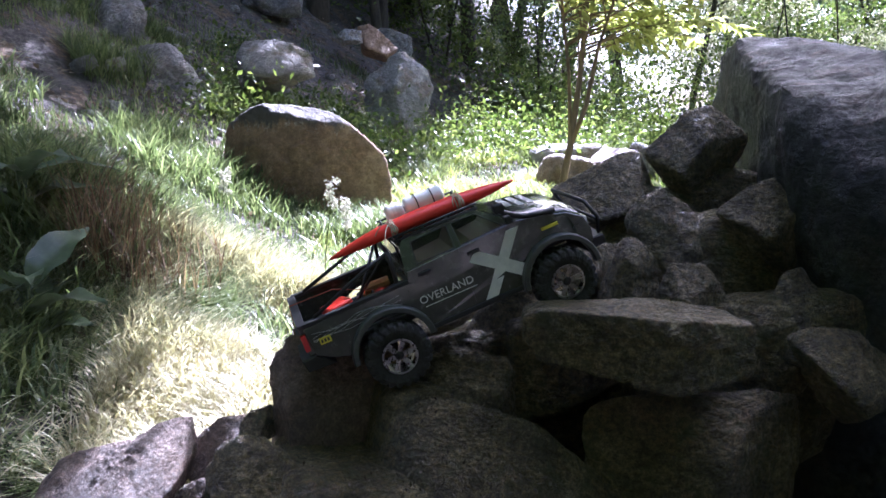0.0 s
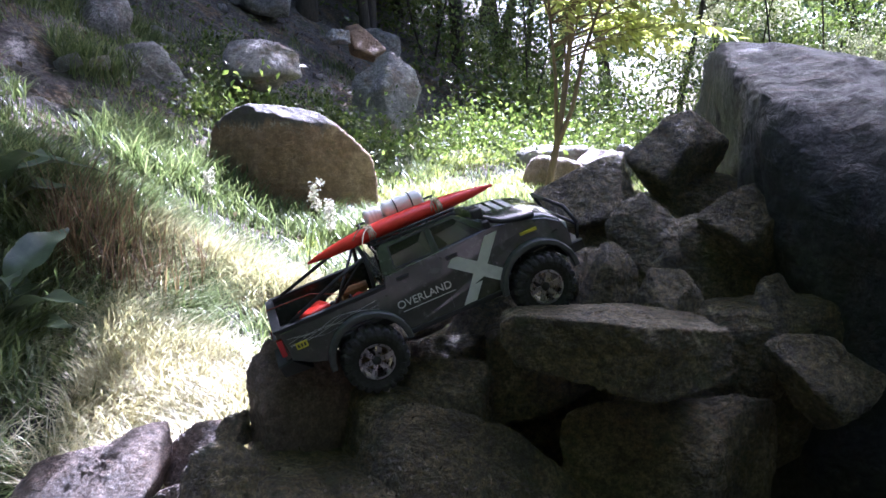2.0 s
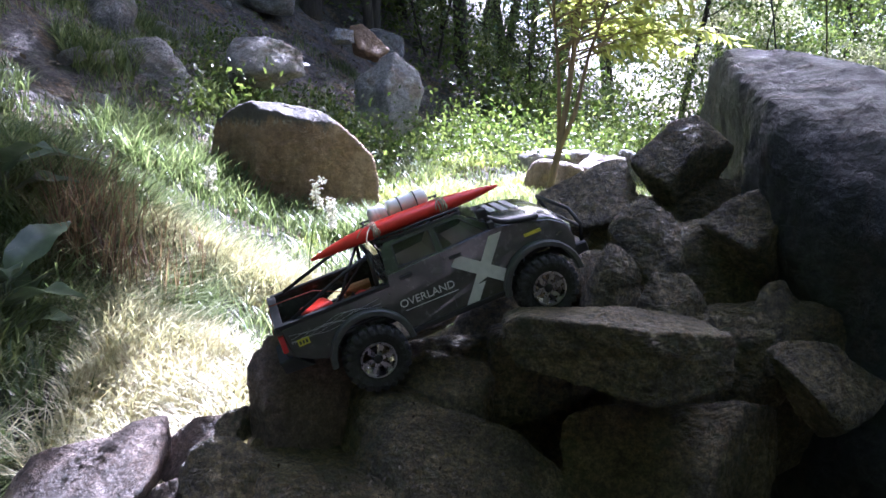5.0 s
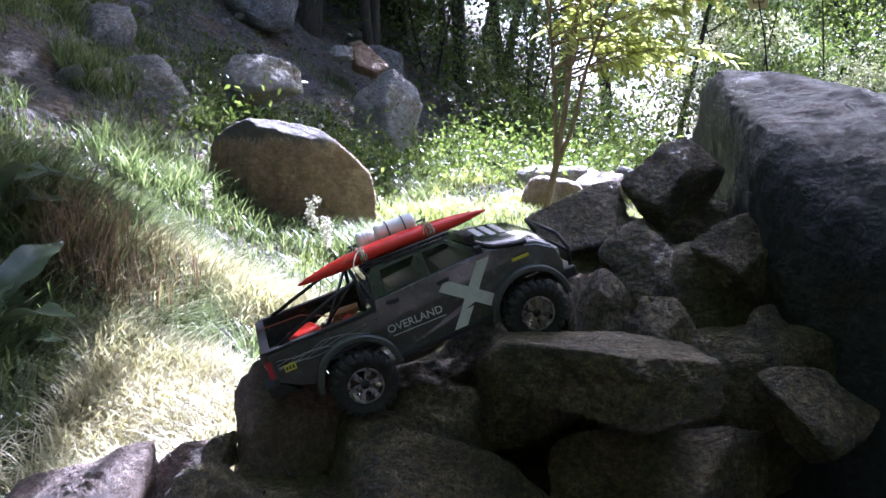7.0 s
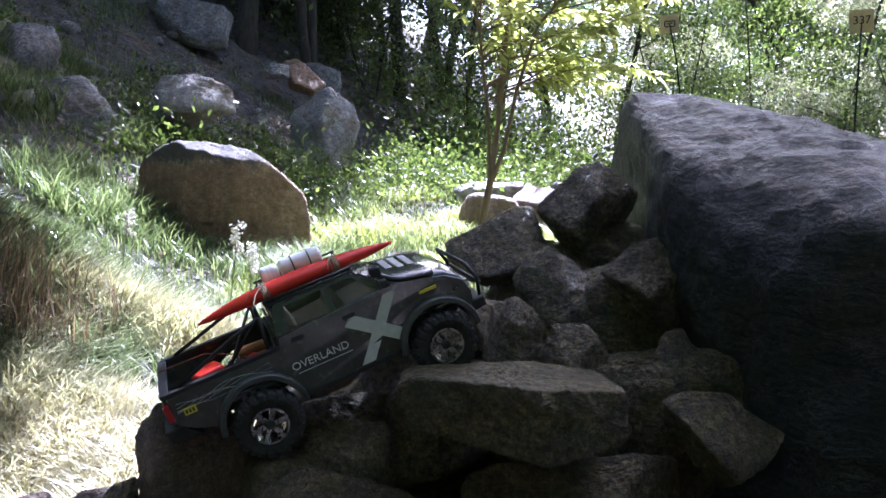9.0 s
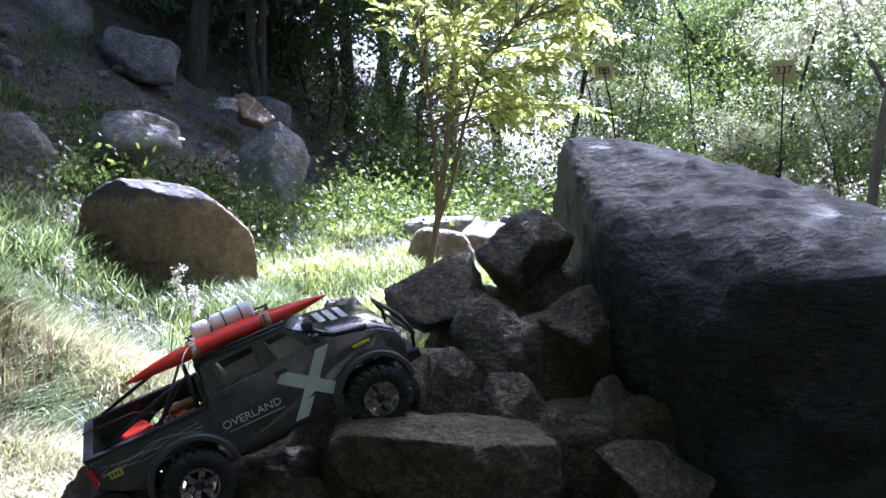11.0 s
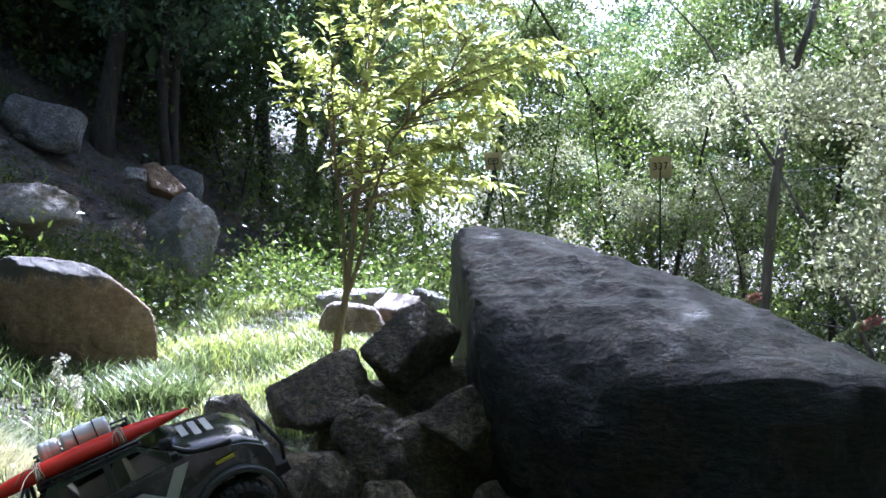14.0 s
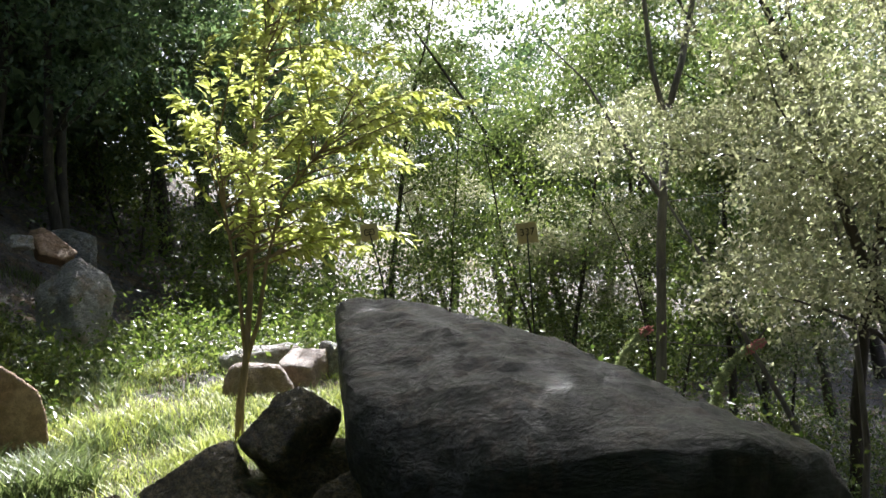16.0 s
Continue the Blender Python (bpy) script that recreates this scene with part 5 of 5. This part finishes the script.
def sapling():
    rnd = random.Random(7)
    root = new("sapling")
    bx, by = 0.72, 5.05
    root.matrix_world = pose(bx, by, ground_z(bx, by))
    stem = [Vector(p) for p in ((0, 0, -0.1), (0.03, 0.0, 0.25), (0.08, 0.02, 0.5), (0.13, 0.03, 0.9), (0.17, 0.03, 1.4), (0.22, 0.05, 1.9), (0.30, 0.05, 2.4), (0.36, 0.05, 2.75))]
    second = [Vector(p) for p in ((0.06, 0.02, 0.45), (0.17, 0.0, 0.75), (0.24, 0.02, 1.1), (0.36, 0.0, 1.5), (0.65, -0.05, 1.85), (1.0, -0.05, 2.05))]
    third = [Vector(p) for p in ((0.08, 0.02, 0.55), (0.07, 0.06, 0.95), (0.02, 0.1, 1.4), (-0.05, 0.1, 1.9))]
    trunk = bmesh.new()
    tube(trunk, stem, (0.029, 0.025, 0.021, 0.017, 0.014, 0.011, 0.008, 0.004), 8)
    tr = part("trunk", trunk, M_BARK_SAP, root)
    part("stem", tube(bmesh.new(), second, (0.017, 0.014, 0.011, 0.009, 0.006, 0.003), 6), M_BARK_SAP, root)
    part("stem", tube(bmesh.new(), third, (0.014, 0.011, 0.008, 0.003), 6), M_BARK_SAP, root)
    twigs = [second[3:], stem[5:]]
    for k in range(80):
        src = (stem, stem, second, third)[k % 4]
        lo = {8: 3, 6: 2, 4: 1}[len(src)]
        i = rnd.randint(lo, len(src) - 2)
        a0 = src[i].lerp(src[i + 1], rnd.random())
        a = rnd.uniform(0, math.tau)
        ln = rnd.uniform(0.5, 1.25) * (1.2 - 0.28 * a0.z / 2.7)
        d = Vector((math.cos(a) * 0.95 + 0.74, math.sin(a) * 0.6, rnd.uniform(0.35, 1.1)))
        pts = [a0]
        for _ in range(7):
            d = (d + Vector((rnd.gauss(0, 0.1), rnd.gauss(0, 0.1), -0.07))).normalized()
            pts.append(pts[-1] + d * ln / 7)
        part("branch", tube(bmesh.new(), pts, [0.007 * (1 - 0.12 * j) for j in range(8)], 5), M_BARK_SAP, root)
        twigs.append(pts[2:])
        for q in (3, 4, 5, 6):
            dd = (d + Vector((rnd.gauss(0, 0.8), rnd.gauss(0, 0.6), rnd.gauss(0.1, 0.4)))).normalized()
            twigs.append([pts[q], pts[q] + dd * 0.1, pts[q] + dd * 0.2 + Vector((0, 0, -0.02))])
    v, f = leafy_twigs(twigs, 0.018, 0.092, rnd)
    ob = new("crown", leaf_mesh("crown", v, f, M_LEAF_SAP))
    ob.parent = root
    return tagged(root, "slender sapling with yellow-green sunlit leaves", "sapling")


sapling()


# ---- grass ----
def blades(name, label, n, area, height, width, material, seed, keep=None, bend=0.5):
    """A stand of bent grass blades, three segments each."""
    rnd = np.random.RandomState(seed)
    x = rnd.uniform(area[0], area[1], n * 3)
    y = rnd.uniform(area[2], area[3], n * 3)
    dens = np.array([noise.noise(Vector((a * 1.7 + seed, b * 1.7, 0))) for a, b in zip(x, y)])
    ok = dens + rnd.uniform(-0.45, 0.45, n * 3) > -0.05
    if keep:
        ok &= np.array([keep(a, b) for a, b in zip(x, y)])
    x, y, dens = x[ok][:n], y[ok][:n], dens[ok][:n]
    n = len(x)
    z = np.array([ground_z(a, b) for a, b in zip(x, y)])
    base = np.stack((x, y, z - 0.01), 1)
    h = height * rnd.uniform(0.45, 1.15, n) * (0.8 + 0.6 * dens)
    ang = rnd.uniform(0, math.tau, n)
    lean = np.stack((np.cos(ang), np.sin(ang), np.zeros(n)), 1) * (bend * rnd.uniform(0.2, 1.3, n))[:, None]
    side = np.stack((-np.sin(ang), np.cos(ang), np.zeros(n)), 1) * width * rnd.uniform(0.6, 1.3, n)[:, None]
    up = np.array((0, 0, 1.0))
    rows = []
    for f, w in ((0, 1), (0.4, 0.85), (0.75, 0.5), (1.0, 0.0)):
        c = base + (up * f * (1 - 0.25 * f * bend) + lean * f * f) * h[:, None]
        rows += [c - side * w * 0.5, c + side * w * 0.5] if w else [c]
    verts = np.stack(rows, 1).reshape(-1, 3)
    i = np.arange(n)[:, None] * 7
    faces = np.concatenate((i + [0, 1, 3], i + [0, 3, 2], i + [2, 3, 5], i + [2, 5, 4], i + [4, 5, 6]), 1).reshape(-1, 3)
    ob = new(name, leaf_mesh(name, verts, faces, material))
    return tagged(ob, label, "grass", kind="stuff")


def in_view(x, y):
    return not (x > -0.42 and y < 2.1) and y > 1.62 and not (x > 0.7 and y < 3.1) and -0.75 * y - 0.3 < x < 0.95 * y + 0.3


def bare(x, y):
    """The dark open slope of litter up the hill."""
    return hill(x, y) > 1.25 and x < -0.6 + 0.3 * max(0, y - 7.5)


def meadow(x, y):
    return in_view(x, y) and (not bare(x, y) or noise.noise(Vector((x * 1.3, y * 1.3, 9))) > 0.12)


def leafy(name, label, n, area, height, size, material, seed, keep):
    """Low broad-leaved growth in loose clumps."""
    rnd = np.random.RandomState(seed)
    P = []
    while len(P) < n:
        x, y = rnd.uniform(area[0], area[1]), rnd.uniform(area[2], area[3])
        if not keep(x, y) or noise.noise(Vector((x * 1.1, y * 1.1, seed))) + rnd.uniform(-0.3, 0.3) < -0.05:
            continue
        z, h = ground_z(x, y), height * rnd.uniform(0.4, 1.2)
        for _ in range(26):
            P.append((x + rnd.normal() * h * 0.35, y + rnd.normal() * h * 0.35, z + abs(rnd.normal()) * h * 0.55))
    P = np.array(P)
    v, f = small_leaves(P, size * rnd.uniform(0.5, 1.3, len(P)), rnd, 0.55, 0.5)
    return tagged(new(name, leaf_mesh(name, v, f, material)), label, "undergrowth", kind="stuff")


def sunny(x, y):
    """The dry patch between the bank and the stones."""
    return -0.98 < x + 0.18 * (y - 2.4) < -0.02 and y < 3.35


blades("tall_grass", "tall green grass in tufts, partly sunlit", 13000, (-2.6, -0.10, 1.9, 3.5), 0.25, 0.0095, M_GRASS, 3, lambda x, y: meadow(x, y) and not sunny(x, y), 1.0)
blades("lying_grass", "matted green grass lying over the shaded bank", 17000, (-2.4, -0.6, 1.6, 3.4), 0.15, 0.0075, M_GRASS, 33, lambda x, y: meadow(x, y) and x < -0.75, 1.7)
blades("dry_grass", "bleached dry grass lying in the sun", 30000, (-1.15, 0.15, 1.62, 3.4), 0.18, 0.0062, M_STRAW, 4, lambda x, y: meadow(x, y) and sunny(x, y), 1.0)
blades("bank_straw", "dry straw tangled in the green grass of the bank", 4500, (-2.4, -0.9, 1.6, 3.4), 0.16, 0.0055, M_STRAW, 34, meadow, 1.6)
blades("sunny_tufts", "green tufts among the bleached grass", 2600, (-1.1, 0.1, 1.9, 3.4), 0.20, 0.009, M_GRASS, 36, lambda x, y: meadow(x, y) and noise.noise(Vector((x * 4, y * 4, 2))) > 0.15, 0.8)
blades("low_grass", "short mixed grass before the brown boulder", 20000, (-2.4, 1.2, 3.4, 4.3), 0.11, 0.006, M_GRASS, 35, meadow, 1.2)
blades("meadow_grass", "short green grass of the clearing", 25000, (-3.2, 2.4, 4.1, 11), 0.13, 0.0092, M_GRASS, 5, meadow, 0.7)
leafy("undergrowth", "low green undergrowth of broad-leaved plants", 34000, (-3.5, 4.5, 5.6, 12.5), 0.38, 0.06, M_LEAF_MID, 8, lambda x, y: in_view(x, y) and not bare(x, y) and not (-0.5 < x < 1.6 and y < 6.8))
leafy("hollow_growth", "bright low growth in the hollow behind the boulder", 26000, (2.2, 8.5, 3.2, 9.0), 0.65, 0.05, M_LEAF_MID, 16, lambda x, y: 0.62 * y < x < 1.2 * y + 0.3)
blades("clearing_grass", "sunlit pale grass of the clearing", 16000, (-0.7, 1.8, 4.0, 7.2), 0.15, 0.007, M_CLEARING, 6, meadow, 1.0)
blades("foot_grass", "long green grass at the foot of the brown boulder", 3200, (-2.0, -0.2, 4.45, 5.05), 0.26, 0.008, M_GRASS, 37, None, 0.9)
leafy("slope_plants", "green nettles and weeds between the boulders of the slope", 7000, (-3.5, -0.3, 5.5, 8.6), 0.30, 0.05, M_LEAF_MID, 19, lambda x, y: in_view(x, y) and noise.noise(Vector((x * 1.4, y * 1.2, 7))) > -0.02)
leafy("bramble", "dark bramble and saplings at the wood's edge", 42000, (-6.0, 11.0, 10.5, 17), 1.3, 0.105, M_LEAF_MID, 9, lambda x, y: in_view(x, y) and not (bare(x, y) and y < 11.5))


blades("slope_grass", "green grass tufts between the boulders of the slope", 17000, (-3.6, 0.0, 4.3, 7.6), 0.24, 0.011, M_GRASS, 15, lambda x, y: in_view(x, y) and noise.noise(Vector((x * 1.7, y * 1.3, 4))) > 0.0, 0.9)
M_DRYLEAF = leaf_mat("dry_leaf", (0.10, 0.075, 0.055), (0.19, 0.145, 0.105), (0.34, 0.27, 0.21), 0.2, 0.7)


def litter(n, area, seed, keep):
    rnd = np.random.RandomState(seed)
    P = []
    while len(P) < n:
        x, y = rnd.uniform(area[0], area[1]), rnd.uniform(area[2], area[3])
        if keep(x, y):
            P.append((x, y, ground_z(x, y) + rnd.uniform(0.0, 0.02)))
    P = np.array(P)
    v, f = small_leaves(P, 0.05 * rnd.uniform(0.3, 1.4, len(P)), rnd, 0.75, 0.6)
    return tagged(new("leaf_litter", leaf_mesh("leaf_litter", v, f, M_DRYLEAF)), "dry leaf litter and twigs scattered over the slope", "litter", kind="stuff")


litter(9000, (-6, 1.5, 1.0, 12), 12, lambda x, y: -0.75 * y - 0.5 < x < 0.5)


# ---- rubble of the slope ----
rubble_rnd = random.Random(90)
first_rubble = {}
for k in range(90):
    y = rubble_rnd.uniform(4.6, 9.6)
    x = rubble_rnd.uniform(-0.62 * y, -0.75 + 0.3 * max(0, y - 7.5))
    sz = rubble_rnd.choice((0.07, 0.09, 0.12, 0.16, 0.22)) * rubble_rnd.uniform(0.8, 1.2)
    q = k % 6
    where = pose(x, y, ground_z(x, y) + sz * 0.12, rubble_rnd.uniform(-20, 20), rubble_rnd.uniform(-20, 20), rubble_rnd.uniform(0, 360))
    if q not in first_rubble:
        first_rubble[q] = rock("loose_stone", (0, 0, 0), (1.0, 0.75, 0.5), (0, 0, 0), 92 + q, "loose broken stone lying on the slope", (M_SLOPESTONE, M_PALE, M_SLOPESTONE)[q % 3], "stone", "loose stones of the slope", cuts=7, rough=0.05, edge=14, sub=3, taper=0.15)
        ob = first_rubble[q]
        ob.matrix_world = where
    else:
        ob = copy_thing(first_rubble[q], where)
    ob.scale = (sz, sz, sz)


# ---- small growing things ----
M_SEED = leaf_mat("brown_seed", (0.10, 0.06, 0.04), (0.19, 0.12, 0.075), (0.33, 0.24, 0.16), 0.25, 0.6)
M_LITTER = leaf_mat("crumbled_litter", (0.05, 0.038, 0.025), (0.10, 0.078, 0.05), (0.17, 0.14, 0.10), 0.1, 0.8)
M_DOCK = leaf_mat("dock_leaf", (0.06, 0.09, 0.05), (0.09, 0.12, 0.07), (0.14, 0.17, 0.11), 0.25, 0.35)
M_PLUME = leaf_mat("plume", (0.55, 0.52, 0.44), (0.66, 0.63, 0.56), (0.75, 0.73, 0.68), 0.12, 0.7)
M_BUD = leaf_mat("pale_bud", (0.20, 0.24, 0.11), (0.32, 0.36, 0.19), (0.48, 0.50, 0.32), 0.3, 0.6)
M_PINK = leaf_mat("pink_bloom", (0.45, 0.12, 0.16), (0.55, 0.20, 0.24), (0.62, 0.30, 0.32), 0.3, 0.6)
blades("seed_stalks", "upright reddish-brown dead seed stalks in the grass", 520, (-1.25, -0.80, 2.6, 3.1), 0.42, 0.005, M_SEED, 21, None, 0.55)


def big_leaf(length, width, seed):
    """A long wavy leaf along +x that arches down."""
    rnd = random.Random(seed)
    bm = bmesh.new()
    rows = []
    ph = rnd.uniform(0, 6)
    for i in range(11):
        u = i / 10
        w = width * math.sin(math.pi * min(0.98, 0.06 + 0.92 * u) ** 0.8) * 0.5
        rows.append([bm.verts.new((length * u, w * v, length * (0.35 * u - 0.55 * u * u) + abs(v) * w * 0.35 + 0.08 * width * math.sin(u * 14 + ph) * abs(v))) for v in (-1, -0.5, 0, 0.5, 1)])
    for a, b in zip(rows, rows[1:]):
        for k in range(4):
            bm.faces.new((a[k], a[k + 1], b[k + 1], b[k]))
    return bm


def dock(x, y, n, size, seed, label):
    rnd = random.Random(seed)
    root = new("dock_plant")
    root.matrix_world = pose(x, y, ground_z(x, y) - 0.02)
    for k in range(n):
        h = rnd.uniform(0.02, 0.22) * size / 0.3
        lf = part("leaf", big_leaf(size * rnd.uniform(0.7, 1.1), size * rnd.uniform(0.3, 0.42), seed * 50 + k), M_DOCK, root)
        a = rnd.uniform(0, 360)
        lf.matrix_local = pose(0.02 * math.cos(radians(a)), 0.02 * math.sin(radians(a)), h, rnd.gauss(0, 12), rnd.uniform(-45, 5), a)
        part("stalk", tube(bmesh.new(), [(0, 0, 0), (0.01 * math.cos(radians(a)), 0.01 * math.sin(radians(a)), h * 0.6), (0.02 * math.cos(radians(a)), 0.02 * math.sin(radians(a)), h)], (0.005, 0.004, 0.003), 5), M_DOCK, root)
    return tagged(root, label, "plant")


dock(-1.22, 2.30, 9, 0.30, 1, "large dock plant with broad bluish-green leaves in shade")
dock(-1.45, 2.75, 8, 0.28, 2, "dock plant with broad leaves among the grass")
dock(-0.30, 2.85, 7, 0.12, 3, "small leafy weed in the sunny grass")
dock(-0.42, 2.65, 7, 0.11, 4, "small leafy weed in the sunny grass")


def plume(x, y, top, seed):
    rnd, nr = random.Random(seed), np.random.RandomState(seed)
    root = new("plume_grass")
    z = ground_z(x, y)
    root.matrix_world = pose(x, y, z)
    h = top - z
    pts = [Vector((0, 0, -0.02)), Vector((0.01, 0, h * 0.4)), Vector((0.03, 0, h * 0.75)), Vector((0.035, 0.01, h))]
    part("stalk", tube(bmesh.new(), pts, (0.003, 0.0025, 0.002, 0.001), 5), M_GRASS, root)
    P = []
    for k in range(9):
        c = np.array(pts[3]) + np.array((nr.normal() * 0.010, nr.normal() * 0.010, -0.012 * k))
        P.append(c + nr.normal(size=(26, 3)) * 0.0075)
    P = np.concatenate(P)
    v, f = small_leaves(P, 0.014 * nr.uniform(0.6, 1.2, len(P)), nr, 0.2, 0.7)
    ob = new("plume", leaf_mesh("plume", v, f, M_PLUME))
    ob.parent = root
    for k in range(4):
        lf = part("leaf", big_leaf(0.2, 0.008, seed * 9 + k), M_GRASS, root)
        lf.matrix_local = pose(0, 0, h * rnd.uniform(0.15, 0.5), 0, -50, rnd.uniform(0, 360))
    return tagged(root, "grass stem with a white feathery flower plume", "grass plume", "flowering grass stems")


plume(-0.48, 3.17, 0.925, 1)
plume(-0.42, 3.20, 0.845, 2)
plume(-1.02, 3.60, 0.95, 3)


def foxglove(bend_points, radius, seed):
    """A bent flower spike, packed with pale green buds and pink at its tip."""
    rnd, nr = random.Random(seed), np.random.RandomState(seed)
    root = new("flower_spike")
    base = Vector(bend_points[0])
    root.matrix_world = pose(*base)
    pts = [Vector(p) - base for p in bend_points]
    part("stalk", tube(bmesh.new(), pts, [radius * (0.62 - 0.3 * i / (len(pts) - 1)) for i in range(len(pts))], 8), M_BUD, root)
    for nm, lo, hi, mat, n in (("bud_head", 0.0, 0.86, M_BUD, 900), ("bloom", 0.8, 1.0, M_PINK, 260)):
        P = []
        for _ in range(n):
            f = rnd.uniform(lo, hi) * (len(pts) - 1)
            i = min(int(f), len(pts) - 2)
            u = nr.normal(size=3)
            P.append(np.array(pts[i].lerp(pts[i + 1], f - i)) + u / np.linalg.norm(u) * radius * (0.85 - 0.35 * f / (len(pts) - 1)))
        v, f = small_leaves(np.array(P), radius * 0.55 * nr.uniform(0.6, 1.2, n), nr, 0.2, 0.7)
        o = new(nm, leaf_mesh(nm, v, f, mat))
        o.parent = root
    return tagged(root, "bent flower spike of pale green buds with a pink tip", "flower", "flower spikes")


foxglove(((2.80, 4.13, 0.80), (2.88, 4.11, 0.95), (2.96, 4.08, 1.04), (3.027, 4.05, 1.085)), 0.032, 1)
foxglove(((3.36, 3.96, 0.58), (3.384, 3.948, 0.70), (3.435, 3.92, 0.81), (3.53, 3.88, 0.90), (3.649, 3.837, 0.962)), 0.038, 2)

# ---- gate markers on the boulder ----
M_BOARD = leaf_mat("marker_board", (0.56, 0.49, 0.38), (0.60, 0.52, 0.40), (0.64, 0.56, 0.44), 0.5, 0.7)
M_INK = plain("marker_ink", (0.02, 0.02, 0.02), 0.6)


def marker(base, top, size, text, label):
    root = new("gate_marker")
    root.matrix_world = pose(*base)
    d = Vector(top) - Vector(base)
    part("rod", tube(bmesh.new(), [Vector((0, 0, -0.05)), d * 0.5, d], (0.0022, 0.0022, 0.0022), 6), M_INK, root, "thin black rod")
    b = part("board", box((-size / 2, -0.0015, -size / 2), (size / 2, 0.0015, size / 2), 0.0005), M_BOARD, root, "buff square board")
    b.matrix_local = Matrix.Translation(d) @ pose(0, 0, 0, 0, -4, -12)
    if text:
        lettering("number", text, size * 0.5, pose(0, -0.0022, 0.002, 90, 0, 0), M_INK, b, "black number", 0.0004)
    else:
        ring = [(size * 0.28 * math.cos(a), -0.0022, size * 0.18 * math.sin(a) + 0.003 * math.sin(3 * a)) for a in (math.tau * k / 16 for k in range(17))]
        part("mark", pipe(ring, 0.0016, 5), M_INK, b, "dark rounded emblem")
        part("mark", pipe([(-size * 0.15, -0.0022, 0), (size * 0.15, -0.0022, 0.002)], 0.0016, 5), M_INK, b)
    return tagged(root, label, "marker", "gate markers")


marker((0.975, 2.30, 1.375), (0.935, 2.32, 1.575), 0.052, "", "square trail marker with an emblem on a thin rod")
marker((1.258, 1.91, 1.270), (1.265, 1.92, 1.520), 0.056, "337", "square trail marker numbered 337 on a thin rod")


# ---- litter and twigs on the low stones ----
bpy.context.view_layer.update()


def drop_onto(names, x, y, top=1.6):
    """Height of the uppermost stone below a point."""
    best = None
    for o in names:
        inv = o.matrix_world.inverted()
        hit, loc, nor, _ = o.ray_cast(inv @ Vector((x, y, top)), inv.to_3x3() @ Vector((0, 0, -1)))
        if hit:
            w = o.matrix_world @ loc
            if best is None or w.z > best.z:
                best = w
    return best


stones = [o for o in scene.objects if o.name.startswith("stone")]
rs = np.random.RandomState(31)
P = []
while len(P) < 900:
    x, y = rs.normal(0.17, 0.16), rs.normal(1.13, 0.10)
    h = drop_onto(stones, x, y)
    if h is not None and 0.5 < h.z < 0.72:
        P.append((h.x, h.y, h.z + 0.001))
v, f = small_leaves(np.array(P), 0.008 * rs.uniform(0.4, 1.6, len(P)), rs, 0.85, 0.4)
tagged(new("stone_litter", leaf_mesh("stone_litter", v, f, M_LITTER)), "crumbled dry leaves and soil lying on the low stone", "litter", kind="stuff")
rt = random.Random(5)
for k in range(14):
    x, y = rt.gauss(0.17, 0.12), rt.gauss(1.13, 0.07)
    h = drop_onto(stones, x, y)
    if h is None:
        continue
    a = rt.uniform(0, math.tau)
    ln = rt.uniform(0.03, 0.09)
    pts = [h + Vector((math.cos(a) * ln * u, math.sin(a) * ln * u, 0.004 + 0.012 * math.sin(u * 3 + k) ** 2)) for u in (-0.5, -0.2, 0.1, 0.5)]
    tw = mesh_ob("twig", tube(bmesh.new(), pts, (0.0014, 0.0012, 0.001, 0.0006), 5), M_BARK_SAP)
    tagged(tw, "thin dry twig lying on a stone", "twig", "fallen twigs")
# loose pebbles at the foot of the pile
for k in range(26):
    x, y = rt.uniform(-0.95, -0.45), rt.uniform(1.25, 1.9)
    d = rt.uniform(0.02, 0.055)
    rock("pebble", (x, y, ground_z(x, y) + d * 0.15), (d, d * rt.uniform(0.7, 1.1), d * 0.6), (0, 0, rt.uniform(0, 90)), 200 + k, "small loose pinkish stone on the soil", M_PINKSTONE, "pebble", "loose pebbles", cuts=4, edge=8, rough=0.03, sub=3)
